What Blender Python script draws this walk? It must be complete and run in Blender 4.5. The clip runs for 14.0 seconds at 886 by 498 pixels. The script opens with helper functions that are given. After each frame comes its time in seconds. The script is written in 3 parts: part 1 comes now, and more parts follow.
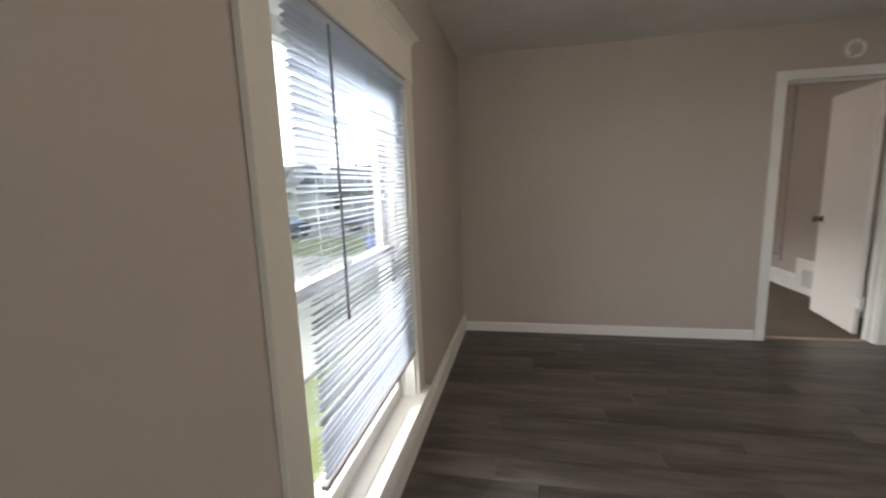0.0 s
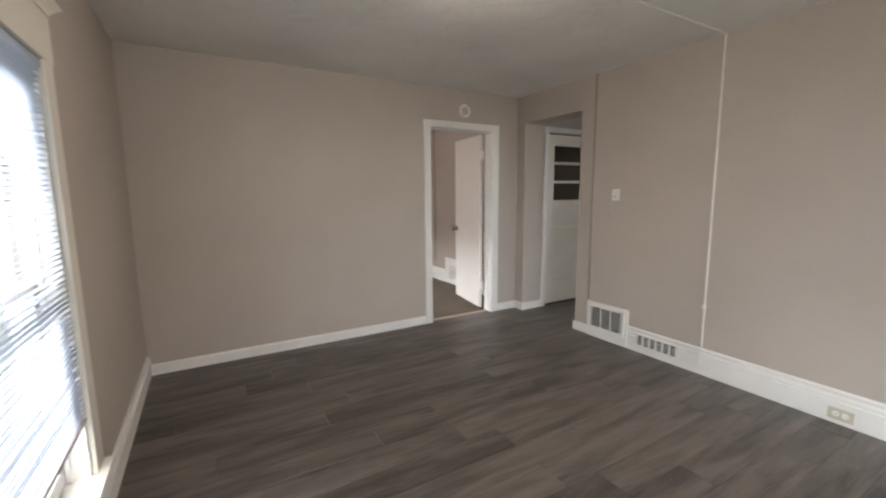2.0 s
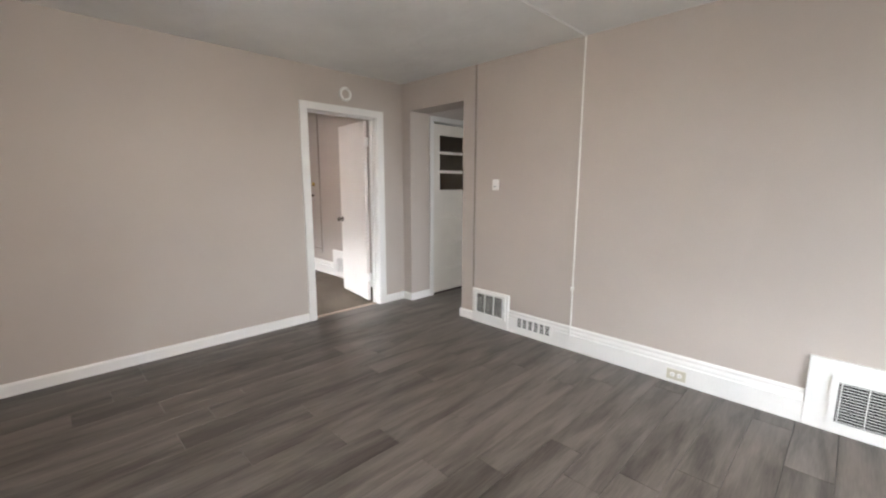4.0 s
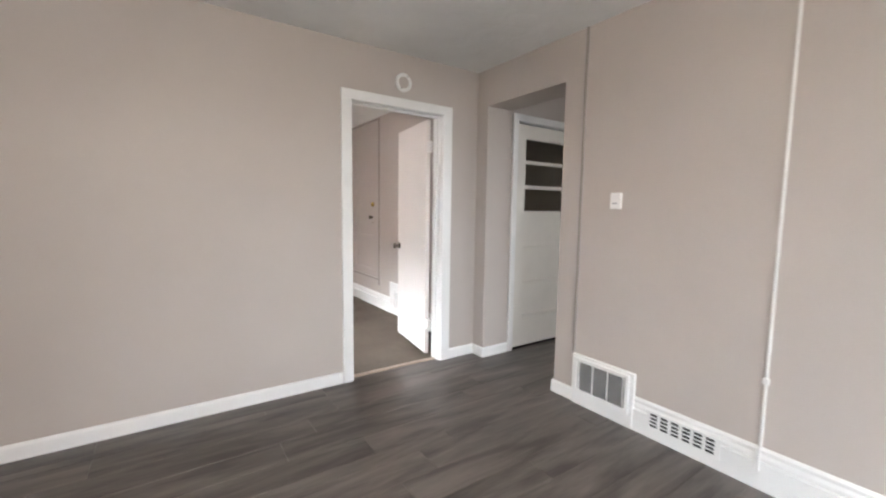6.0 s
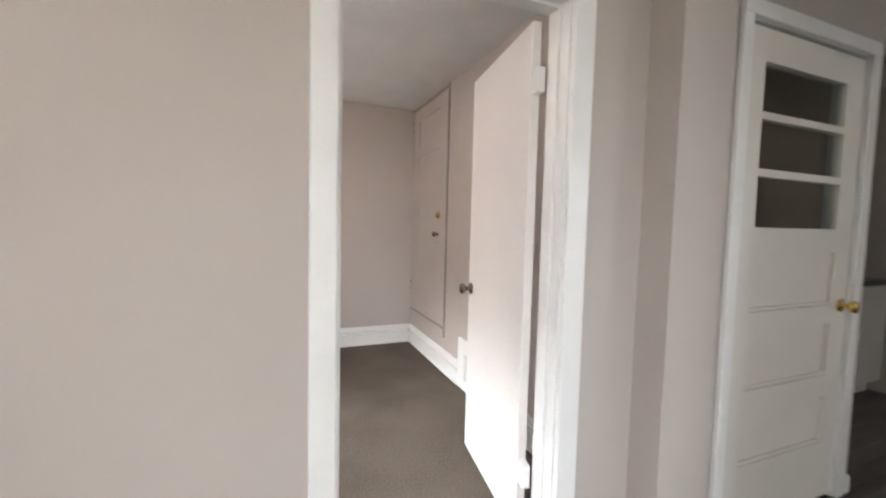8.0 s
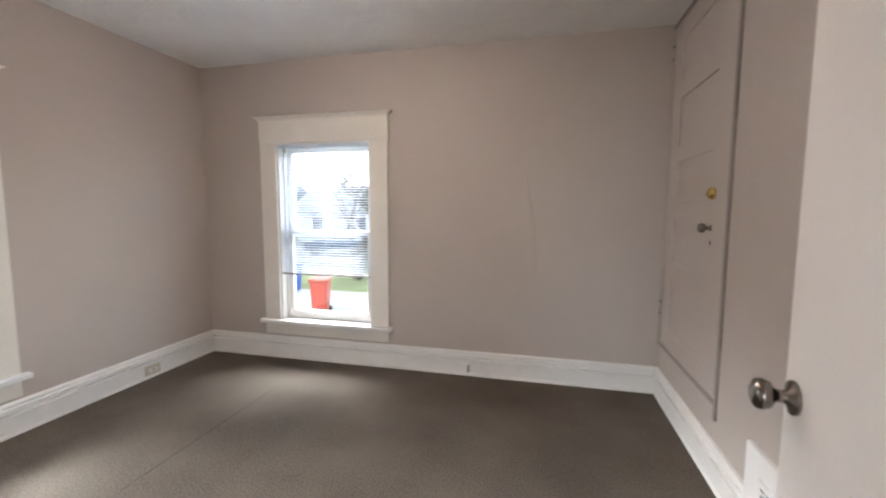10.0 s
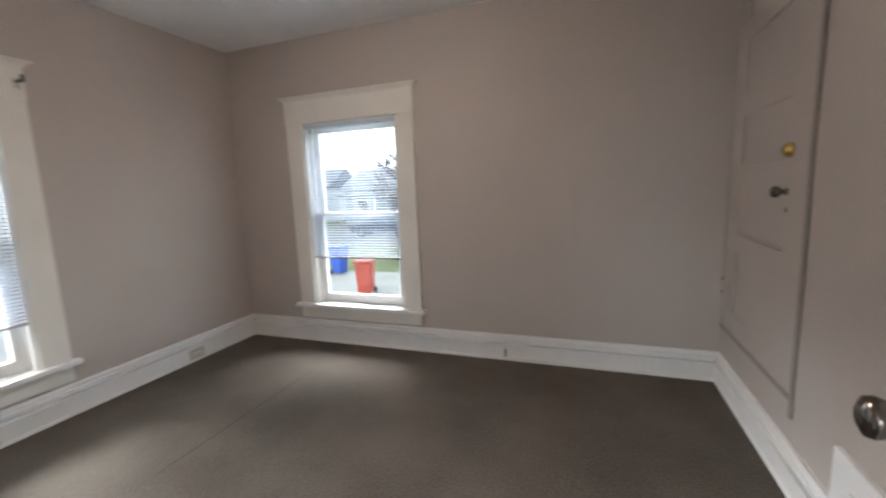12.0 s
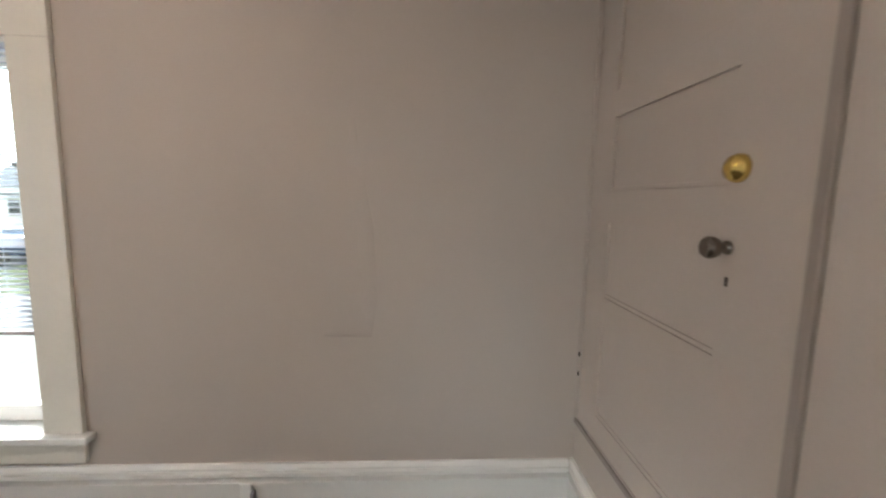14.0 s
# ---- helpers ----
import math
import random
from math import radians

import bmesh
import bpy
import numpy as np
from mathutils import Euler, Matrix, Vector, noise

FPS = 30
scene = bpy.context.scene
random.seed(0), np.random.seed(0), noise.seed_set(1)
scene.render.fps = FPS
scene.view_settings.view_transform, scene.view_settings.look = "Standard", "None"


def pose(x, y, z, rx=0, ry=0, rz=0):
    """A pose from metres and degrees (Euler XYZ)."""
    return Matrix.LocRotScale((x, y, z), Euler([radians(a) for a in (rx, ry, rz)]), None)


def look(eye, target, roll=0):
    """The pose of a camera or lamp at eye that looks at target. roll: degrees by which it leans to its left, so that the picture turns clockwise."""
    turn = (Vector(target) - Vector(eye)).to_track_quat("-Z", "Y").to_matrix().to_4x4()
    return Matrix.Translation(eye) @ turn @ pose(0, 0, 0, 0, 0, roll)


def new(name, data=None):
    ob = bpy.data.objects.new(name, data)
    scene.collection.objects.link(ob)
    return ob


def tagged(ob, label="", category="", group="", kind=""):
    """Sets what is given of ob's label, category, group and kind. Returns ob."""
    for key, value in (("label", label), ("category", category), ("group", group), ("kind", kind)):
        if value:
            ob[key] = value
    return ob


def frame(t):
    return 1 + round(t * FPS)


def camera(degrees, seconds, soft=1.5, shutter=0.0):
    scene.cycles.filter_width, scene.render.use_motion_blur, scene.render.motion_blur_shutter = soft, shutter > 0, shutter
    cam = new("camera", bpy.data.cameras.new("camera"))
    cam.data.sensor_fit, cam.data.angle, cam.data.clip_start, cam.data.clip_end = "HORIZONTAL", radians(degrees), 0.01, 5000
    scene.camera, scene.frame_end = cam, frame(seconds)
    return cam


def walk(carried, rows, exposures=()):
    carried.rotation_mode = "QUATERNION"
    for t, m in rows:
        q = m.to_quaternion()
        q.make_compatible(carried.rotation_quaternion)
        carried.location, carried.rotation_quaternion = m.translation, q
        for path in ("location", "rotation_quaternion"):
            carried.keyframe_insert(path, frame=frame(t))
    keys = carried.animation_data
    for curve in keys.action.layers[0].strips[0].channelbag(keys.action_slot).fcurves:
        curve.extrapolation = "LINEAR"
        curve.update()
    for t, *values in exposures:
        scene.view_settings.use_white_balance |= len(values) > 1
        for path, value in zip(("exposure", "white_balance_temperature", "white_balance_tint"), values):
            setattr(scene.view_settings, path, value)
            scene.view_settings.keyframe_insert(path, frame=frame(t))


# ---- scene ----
cam = camera(94.8, 14.0, soft=2.2, shutter=0.3)
PATH = [
    (0, (0.561, -3.644, 1.357), (0.168, -1.707, 1.045), -2.0),
    (0.5, (0.471, -3.672, 1.353), (0.545, -1.695, 1.06), -1.8),
    (1, (0.457, -3.706, 1.353), (0.898, -1.776, 1.069), -1.3),
    (1.5, (0.454, -3.712, 1.354), (1.195, -1.875, 1.079), -0.9),
    (2, (0.467, -3.711, 1.368), (1.463, -1.998, 1.098), -0.5),
    (2.5, (0.51, -3.723, 1.372), (1.726, -2.156, 1.115), -0.3),
    (2.7, (0.519, -3.731, 1.375), (1.817, -2.231, 1.118), -0.2),
    (4.8, (0.799, -3.524, 1.314), (2.194, -2.128, 0.99), 0.2),
    (5, (0.867, -3.435, 1.305), (2.199, -1.976, 0.994), 0.1),
    (5.5, (1.073, -3.125, 1.305), (2.339, -1.595, 1.064), 0.1),
    (6, (1.37, -2.791, 1.274), (2.495, -1.149, 1.084), 0.8),
    (6.5, (1.625, -2.41, 1.25), (2.673, -0.715, 1.079), 1.1),
    (7, (1.882, -2.012, 1.248), (2.825, -0.255, 1.094), 1.0),
    (7.2, (1.978, -1.843, 1.262), (2.89, -0.068, 1.116), 1.1),
    (9.3, (2.728, -0.290, 1.244), (2.842, 1.702, 1.098), 1.0),
    (9.5, (2.767, -0.204, 1.235), (2.712, 1.789, 1.076), 0.8),
    (10, (2.853, -0.028, 1.249), (2.391, 1.909, 1.061), 0.2),
    (10.5, (2.898, 0.068, 1.253), (2.094, 1.887, 1.046), -0.7),
    (11, (2.915, 0.094, 1.230), (1.855, 1.777, 1.017), -2.0),
    (11.5, (2.922, 0.101, 1.222), (1.823, 1.755, 0.988), -2.8),
    (12, (2.904, 0.162, 1.231), (2.230, 2.023, 0.944), -2.3),
    (12.5, (2.870, 0.385, 1.229), (2.703, 2.361, 0.965), -1.3),
    (13, (2.886, 0.674, 1.235), (3.026, 2.661, 1.056), -0.4),
    (13.5, (2.956, 1.021, 1.256), (3.170, 3.000, 1.057), 0.5),
    (14, (3.004, 1.379, 1.257), (3.114, 3.362, 1.018), 1.2),
]
EXPOSURE = [(0, 0.85, 6800, 9), (1.5, 1.4, 6500, 9), (2.7, 1.65, 6800, 10), (4.8, 2.2, 6200, 10), (7.2, 2.3, 6200, 10), (9.3, 2.2, 6500, 9),
            (10.5, 1.55, 6200, 9), (11.5, 1.3, 6150, 8), (13, 1.65, 6450, 6), (14, 1.8, 6500, 5)]
walk(cam, [(t, look(e, g, r)) for t, e, g, r in PATH], EXPOSURE)

# ---- world, sun, sky light ----
world = bpy.data.worlds.new("world")
scene.world = world
world.use_nodes = True
wn = world.node_tree
sky = wn.nodes.new("ShaderNodeTexSky")
sky.sky_type = "NISHITA"
sky.sun_disc = False
sky.sun_elevation = radians(42)
sky.sun_rotation = radians(200)
sky.dust_density = 4.0
sky.air_density = 1.0
wn.nodes["Background"].inputs["Strength"].default_value = 0.09
wn.links.new(sky.outputs[0], wn.nodes["Background"].inputs["Color"])
sun = new("sun", bpy.data.lights.new("sun", "SUN"))
sun.data.energy, sun.data.angle, sun.data.color = 0.5, radians(14), (1.0, 0.96, 0.9)
sun.matrix_world = look((0, 0, 20), (6, 12, 0))


def sky_lamp(x, y, z, tx, ty, tz, w, h, power, spread):
    """An added area lamp outside a window, standing in for the sky's light."""
    ob = new("sky_fill", bpy.data.lights.new("sky_fill", "AREA"))
    ob.data.shape, ob.data.size, ob.data.size_y, ob.data.energy = "RECTANGLE", w, h, power
    ob.data.color = (0.97, 0.98, 1.0)
    ob.data.spread = radians(spread)
    ob.matrix_world = look((x, y, z), (tx, ty, tz))


sky_lamp(-2.2, -2.2, 3.4, 3.6, -1.8, 1.2, 3.4, 2.1, 45, 150)
sky_lamp(-6.0, 1.1, 4.35, 3.6, 1.1, 0.6, 5.0, 2.2, 620, 110)
sky_lamp(1.2, 5.2, 3.35, 1.8, 0.2, 1.1, 3.0, 2.1, 270, 150)
# Two fill lamps at the added, unseen south and kitchen openings.
sky_lamp(1.8, -5.75, 1.2, 1.8, -4.0, 1.1, 2.4, 1.7, 9, 170)
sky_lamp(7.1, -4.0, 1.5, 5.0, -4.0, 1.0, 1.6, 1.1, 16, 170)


# ---- materials ----
def material(name, color, rough=0.6, metal=0.0, vary=0.12, scale=6.0, fine=180.0, bump=0.15, dist=0.002, island=0.0, spec=0.5, fw=0.4):
    """Colour that varies at two scales, with grain in the relief and in the gloss."""
    m = bpy.data.materials.new(name)
    m.use_nodes = True
    nt = m.node_tree
    b = nt.nodes["Principled BSDF"]
    tc = nt.nodes.new("ShaderNodeTexCoord")
    n1, n2 = nt.nodes.new("ShaderNodeTexNoise"), nt.nodes.new("ShaderNodeTexNoise")
    n1.inputs["Scale"].default_value, n2.inputs["Scale"].default_value = scale, fine
    n1.inputs["Detail"].default_value, n2.inputs["Detail"].default_value = 4, 3
    for n in (n1, n2):
        nt.links.new(tc.outputs["Object"], n.inputs["Vector"])
    mix = nt.nodes.new("ShaderNodeMath")
    mix.operation = "MULTIPLY_ADD"
    nt.links.new(n2.outputs[0], mix.inputs[0])
    mix.inputs[1].default_value = fw
    nt.links.new(n1.outputs[0], mix.inputs[2])
    ramp = nt.nodes.new("ShaderNodeMapRange")
    ramp.inputs["From Min"].default_value, ramp.inputs["From Max"].default_value = 0.2 + fw / 2, 0.8 + fw / 2
    ramp.inputs["To Min"].default_value, ramp.inputs["To Max"].default_value = 1 - vary, 1 + vary
    nt.links.new(mix.outputs[0], ramp.inputs["Value"])
    last = ramp.outputs[0]
    if island:
        info = nt.nodes.new("ShaderNodeObjectInfo")
        r2 = nt.nodes.new("ShaderNodeMapRange")
        r2.inputs["To Min"].default_value, r2.inputs["To Max"].default_value = 1 - island, 1 + island
        nt.links.new(info.outputs["Random"], r2.inputs["Value"])
        mul = nt.nodes.new("ShaderNodeMath")
        mul.operation = "MULTIPLY"
        nt.links.new(last, mul.inputs[0])
        nt.links.new(r2.outputs[0], mul.inputs[1])
        last = mul.outputs[0]
    col = nt.nodes.new("ShaderNodeVectorMath")
    col.operation = "SCALE"
    col.inputs[0].default_value = color
    nt.links.new(last, col.inputs["Scale"])
    nt.links.new(col.outputs[0], b.inputs["Base Color"])
    b.inputs["Roughness"].default_value, b.inputs["Metallic"].default_value = rough, metal
    b.inputs["Specular IOR Level"].default_value = spec
    bp = nt.nodes.new("ShaderNodeBump")
    bp.inputs["Strength"].default_value, bp.inputs["Distance"].default_value = bump, dist
    nt.links.new(mix.outputs[0], bp.inputs["Height"])
    nt.links.new(bp.outputs[0], b.inputs["Normal"])
    return m


def ceiling_material():
    """White paint over swirled plaster: broad soft ridges."""
    m = material("swirled_plaster", (0.78, 0.77, 0.75), 0.75, vary=0.08, scale=2.2)
    nt = m.node_tree
    tc = nt.nodes.new("ShaderNodeTexCoord")
    n = nt.nodes.new("ShaderNodeTexNoise")
    n.inputs["Scale"].default_value, n.inputs["Detail"].default_value, n.inputs["Distortion"].default_value = 3.5, 5, 1.6
    nt.links.new(tc.outputs["Object"], n.inputs["Vector"])
    bp = nt.nodes.new("ShaderNodeBump")
    bp.inputs["Strength"].default_value, bp.inputs["Distance"].default_value = 0.35, 0.03
    nt.links.new(n.outputs[0], bp.inputs["Height"])
    nt.links.new(bp.outputs[0], nt.nodes["Principled BSDF"].inputs["Normal"])
    return m


def plank_material():
    """Grey-brown vinyl boards: long streaks along the board, a tone for each board."""
    m = bpy.data.materials.new("grey_vinyl_plank")
    m.use_nodes = True
    nt = m.node_tree
    b = nt.nodes["Principled BSDF"]
    tc, info = nt.nodes.new("ShaderNodeTexCoord"), nt.nodes.new("ShaderNodeObjectInfo")
    off = nt.nodes.new("ShaderNodeVectorMath")
    off.operation = "SCALE"
    off.inputs[0].default_value = (37.0, 91.0, 11.0)
    nt.links.new(info.outputs["Random"], off.inputs["Scale"])
    add = nt.nodes.new("ShaderNodeVectorMath")
    nt.links.new(tc.outputs["Object"], add.inputs[0])
    nt.links.new(off.outputs[0], add.inputs[1])
    outs = []
    for sc, stretch, detail in ((1.0, (1.6, 11, 1), 5), (1.0, (9, 130, 1), 4)):
        mp = nt.nodes.new("ShaderNodeMapping")
        mp.inputs["Scale"].default_value = stretch
        nt.links.new(add.outputs[0], mp.inputs["Vector"])
        n = nt.nodes.new("ShaderNodeTexNoise")
        n.inputs["Scale"].default_value, n.inputs["Detail"].default_value = sc, detail
        n.inputs["Distortion"].default_value = 0.6
        nt.links.new(mp.outputs[0], n.inputs["Vector"])
        outs.append(n.outputs[0])
    mad = nt.nodes.new("ShaderNodeMath")
    mad.operation = "MULTIPLY_ADD"
    nt.links.new(outs[1], mad.inputs[0])
    mad.inputs[1].default_value = 0.35
    nt.links.new(outs[0], mad.inputs[2])
    mad2 = nt.nodes.new("ShaderNodeMath")
    mad2.operation = "MULTIPLY_ADD"
    nt.links.new(info.outputs["Random"], mad2.inputs[0])
    mad2.inputs[1].default_value = 0.16
    nt.links.new(mad.outputs[0], mad2.inputs[2])
    ramp = nt.nodes.new("ShaderNodeValToRGB")
    ramp.color_ramp.elements[0].position, ramp.color_ramp.elements[1].position = 0.55, 0.95
    ramp.color_ramp.elements[0].color = (0.045, 0.039, 0.034, 1)
    ramp.color_ramp.elements[1].color = (0.160, 0.140, 0.125, 1)
    nt.links.new(mad2.outputs[0], ramp.inputs[0])
    nt.links.new(ramp.outputs[0], b.inputs["Base Color"])
    b.inputs["Roughness"].default_value = 0.37
    bp = nt.nodes.new("ShaderNodeBump")
    bp.inputs["Strength"].default_value, bp.inputs["Distance"].default_value = 0.25, 0.001
    nt.links.new(mad.outputs[0], bp.inputs["Height"])
    nt.links.new(bp.outputs[0], b.inputs["Normal"])
    return m


def glass_material():
    m = bpy.data.materials.new("clear_glass")
    m.use_nodes = True
    nt = m.node_tree
    nt.nodes.remove(nt.nodes["Principled BSDF"])
    out = nt.nodes["Material Output"]
    tr, gl, fr, mx = (nt.nodes.new(k) for k in ("ShaderNodeBsdfTransparent", "ShaderNodeBsdfGlossy", "ShaderNodeLayerWeight", "ShaderNodeMixShader"))
    tr.inputs[0].default_value = (0.93, 0.96, 0.95, 1)
    gl.inputs["Roughness"].default_value = 0.02
    gloss = nt.nodes.new("ShaderNodeMath")
    gloss.operation = "POWER"
    gloss.inputs[1].default_value = 4.0
    nt.links.new(fr.outputs["Facing"], gloss.inputs[0])
    share = nt.nodes.new("ShaderNodeMath")
    share.operation = "MULTIPLY_ADD"
    share.inputs[1].default_value, share.inputs[2].default_value = 0.5, 0.05
    nt.links.new(gloss.outputs[0], share.inputs[0])
    nt.links.new(share.outputs[0], mx.inputs[0])
    nt.links.new(tr.outputs[0], mx.inputs[1])
    nt.links.new(gl.outputs[0], mx.inputs[2])
    nt.links.new(mx.outputs[0], out.inputs["Surface"])
    return m


def slat_material():
    m = material("white_vinyl_slat", (0.74, 0.76, 0.80), 0.4, vary=0.03, bump=0.02)
    nt = m.node_tree
    b, out = nt.nodes["Principled BSDF"], nt.nodes["Material Output"]
    tl, mx = nt.nodes.new("ShaderNodeBsdfTranslucent"), nt.nodes.new("ShaderNodeMixShader")
    tl.inputs[0].default_value = (0.72, 0.76, 0.84, 1)
    mx.inputs[0].default_value = 0.68
    nt.links.new(b.outputs[0], mx.inputs[1])
    nt.links.new(tl.outputs[0], mx.inputs[2])
    nt.links.new(mx.outputs[0], out.inputs["Surface"])
    return m


def glow_material(name, color, strength, cloud=0.0):
    """A surface that gives off light, evenly or in soft clouds."""
    m = bpy.data.materials.new(name)
    m.use_nodes = True
    nt = m.node_tree
    nt.nodes.remove(nt.nodes["Principled BSDF"])
    em = nt.nodes.new("ShaderNodeEmission")
    em.inputs["Color"].default_value = (*color, 1)
    em.inputs["Strength"].default_value = strength
    if cloud:
        tc, n, r = (nt.nodes.new(k) for k in ("ShaderNodeTexCoord", "ShaderNodeTexNoise", "ShaderNodeMapRange"))
        n.inputs["Scale"].default_value, n.inputs["Detail"].default_value = 0.03, 5
        r.inputs["From Min"].default_value, r.inputs["From Max"].default_value = 0.3, 0.7
        r.inputs["To Min"].default_value, r.inputs["To Max"].default_value = strength * (1 - cloud), strength * (1 + cloud)
        nt.links.new(tc.outputs["Object"], n.inputs["Vector"])
        nt.links.new(n.outputs[0], r.inputs["Value"])
        nt.links.new(r.outputs[0], em.inputs["Strength"])
    nt.links.new(em.outputs[0], nt.nodes["Material Output"].inputs["Surface"])
    return m


OVERCAST = glow_material("overcast_sky", (0.86, 0.94, 1.0), 2.8, 0.3)
LAMPGLASS_LIVING = glow_material("lit_frosted_glass", (1.0, 0.84, 0.70), 29.0)
LAMPGLASS_BEDROOM = glow_material("lit_frosted_glass", (1.0, 0.80, 0.68), 22.0)
WALL = material("greige_wall_paint", (0.475, 0.422, 0.383), 0.62, vary=0.05, scale=1.6, fine=140, bump=0.10, dist=0.003)
CEIL = ceiling_material()
TRIM = material("white_trim_paint", (0.80, 0.79, 0.77), 0.38, vary=0.04, scale=5, fine=60, bump=0.06)
CREAM = material("cream_trim_paint", (0.74, 0.71, 0.65), 0.4, vary=0.05, scale=4, fine=60, bump=0.08)
DOORW = material("white_door_paint", (0.80, 0.76, 0.73), 0.42, vary=0.03, scale=3, fine=90, bump=0.05)
CARPET = material("grey_brown_carpet", (0.152, 0.128, 0.105), 0.95, vary=0.34, scale=1.8, fine=130, bump=1.0, dist=0.007, spec=0.1, fw=2.4)
PLANK = plank_material()
UNDER = material("dark_underlay", (0.03, 0.028, 0.026), 0.9)
GLASS = glass_material()
SLAT = slat_material()
# Grey that paints shade into the bottom rails and the headrail shadow strip.
RAIL = material("shaded_rail_grey", (0.42, 0.38, 0.38), 0.45, vary=0.05)
WAND = material("grey_plastic_wand", (0.30, 0.30, 0.32), 0.3)
NICKEL = material("brushed_nickel", (0.22, 0.195, 0.175), 0.22, 1.0, vary=0.15, scale=30)
BRASS = material("polished_brass", (0.75, 0.55, 0.18), 0.2, 1.0, vary=0.1, scale=30)
IRON = material("dark_rusted_metal", (0.06, 0.045, 0.04), 0.6, 0.6, vary=0.3, scale=60)
# Near-black colour that paints the shade inside grilles, vents and socket slots.
DARK = material("dark_opening_shade", (0.012, 0.011, 0.010), 0.9)
IVORY = material("ivory_plastic", (0.55, 0.52, 0.42), 0.4, vary=0.05)
PLASTIC = material("white_plastic", (0.80, 0.79, 0.77), 0.4, vary=0.03)
STRIP = material("pale_wood_threshold", (0.42, 0.33, 0.26), 0.5, vary=0.2, scale=20)
# Darker than the walls: door battens, and the painted groove shadow on the pier.
BATTEN = material("dark_taupe_strip", (0.30, 0.262, 0.235), 0.6, vary=0.08, scale=8)
CLOSET = material("brown_closet_paint", (0.45, 0.35, 0.28), 0.7)
CABINET = material("white_cabinet", (0.75, 0.74, 0.70), 0.4, vary=0.04)
COUNTER = material("dark_countertop", (0.03, 0.03, 0.032), 0.3, vary=0.3, scale=60)
GRASS = material("winter_grass", (0.13, 0.15, 0.06), 0.95, vary=0.45, scale=0.5, fine=12, bump=0.8, dist=0.04)
ASPHALT = material("worn_asphalt", (0.17, 0.17, 0.17), 0.9, vary=0.25, scale=0.4, fine=40, bump=0.5, dist=0.01)
CONCRETE = material("pale_concrete", (0.36, 0.35, 0.33), 0.85, vary=0.2, scale=0.6, fine=30, bump=0.4, dist=0.008)
BARK = material("grey_bark", (0.10, 0.085, 0.07), 0.95, vary=0.4, scale=4, fine=30, bump=0.8, dist=0.03)
POLE = material("weathered_pole_wood", (0.24, 0.15, 0.09), 0.9, vary=0.3, scale=3, fine=40, bump=0.6, dist=0.01)
SIDING = material("white_siding", (0.66, 0.67, 0.68), 0.7, vary=0.06, scale=1.0)
SHINGLE = material("grey_roof_shingle", (0.17, 0.185, 0.21), 0.95, vary=0.25, scale=2, fine=20)
BRICKHOUSE = material("grey_blue_siding", (0.40, 0.44, 0.48), 0.7, vary=0.1, scale=1.0)
PANE_DARK = material("dark_window", (0.03, 0.035, 0.04), 0.1)
REDBIN = material("red_bin_plastic", (0.42, 0.07, 0.05), 0.5, vary=0.08)
BLUEBIN = material("blue_bin_plastic", (0.03, 0.09, 0.42), 0.5, vary=0.08)
REDCAR = material("red_car_paint", (0.35, 0.03, 0.03), 0.25, 0.1, vary=0.03)
BLUECAR = material("blue_grey_car_paint", (0.06, 0.09, 0.15), 0.25, 0.3, vary=0.03)
TYRE = material("black_rubber", (0.02, 0.02, 0.02), 0.8)


# ---- building blocks ----
def boxes(*pairs, bevel=0.0, seg=2):
    """A bmesh of boxes, each from a low to a high corner."""
    bm = bmesh.new()
    for lo, hi in pairs:
        v = [bm.verts.new((x, y, z)) for x in (lo[0], hi[0]) for y in (lo[1], hi[1]) for z in (lo[2], hi[2])]
        for f in ((0, 1, 3, 2), (4, 6, 7, 5), (0, 4, 5, 1), (2, 3, 7, 6), (0, 2, 6, 4), (1, 5, 7, 3)):
            bm.faces.new([v[i] for i in f])
    bmesh.ops.recalc_face_normals(bm, faces=bm.faces)
    if bevel:
        bmesh.ops.bevel(bm, geom=bm.edges[:], offset=bevel, segments=seg, profile=0.5, affect="EDGES")
    return bm


def lathe(profile, axis="Y", seg=24):
    """A turned solid: (radius, along) pairs round an axis."""
    bm = bmesh.new()
    rings = []
    for r, a in profile:
        ring = []
        for i in range(seg):
            c, s = math.cos(2 * math.pi * i / seg) * r, math.sin(2 * math.pi * i / seg) * r
            p = {"X": (a, c, s), "Y": (c, a, s), "Z": (c, s, a)}[axis]
            ring.append(bm.verts.new(p))
        rings.append(ring)
    for a, b in zip(rings, rings[1:]):
        for i in range(seg):
            bm.faces.new((a[i], a[(i + 1) % seg], b[(i + 1) % seg], b[i]))
    bm.faces.new(rings[0])
    bm.faces.new(rings[-1])
    bmesh.ops.recalc_face_normals(bm, faces=bm.faces)
    for f in bm.faces:
        f.smooth = len(f.verts) == 4
    return bm


def prism(profile, p0, p1, out):
    """A moulding: (proud, height) pairs drawn from p0 to p1, proud towards out."""
    bm = bmesh.new()
    ends = []
    for p in (p0, p1):
        ends.append([bm.verts.new((p[0] + out[0] * d, p[1] + out[1] * d, z)) for d, z in profile])
    n = len(profile)
    for i in range(n):
        bm.faces.new((ends[0][i], ends[0][(i + 1) % n], ends[1][(i + 1) % n], ends[1][i]))
    bm.faces.new(ends[0])
    bm.faces.new(ends[1])
    bmesh.ops.recalc_face_normals(bm, faces=bm.faces)
    return bm


def pierced(u0, u1, z0, z1, d0, d1, holes, axis):
    """A slab in the plane across axis, from d0 to d1 deep, with rectangular holes (u0, u1, z0, z1) right through it."""
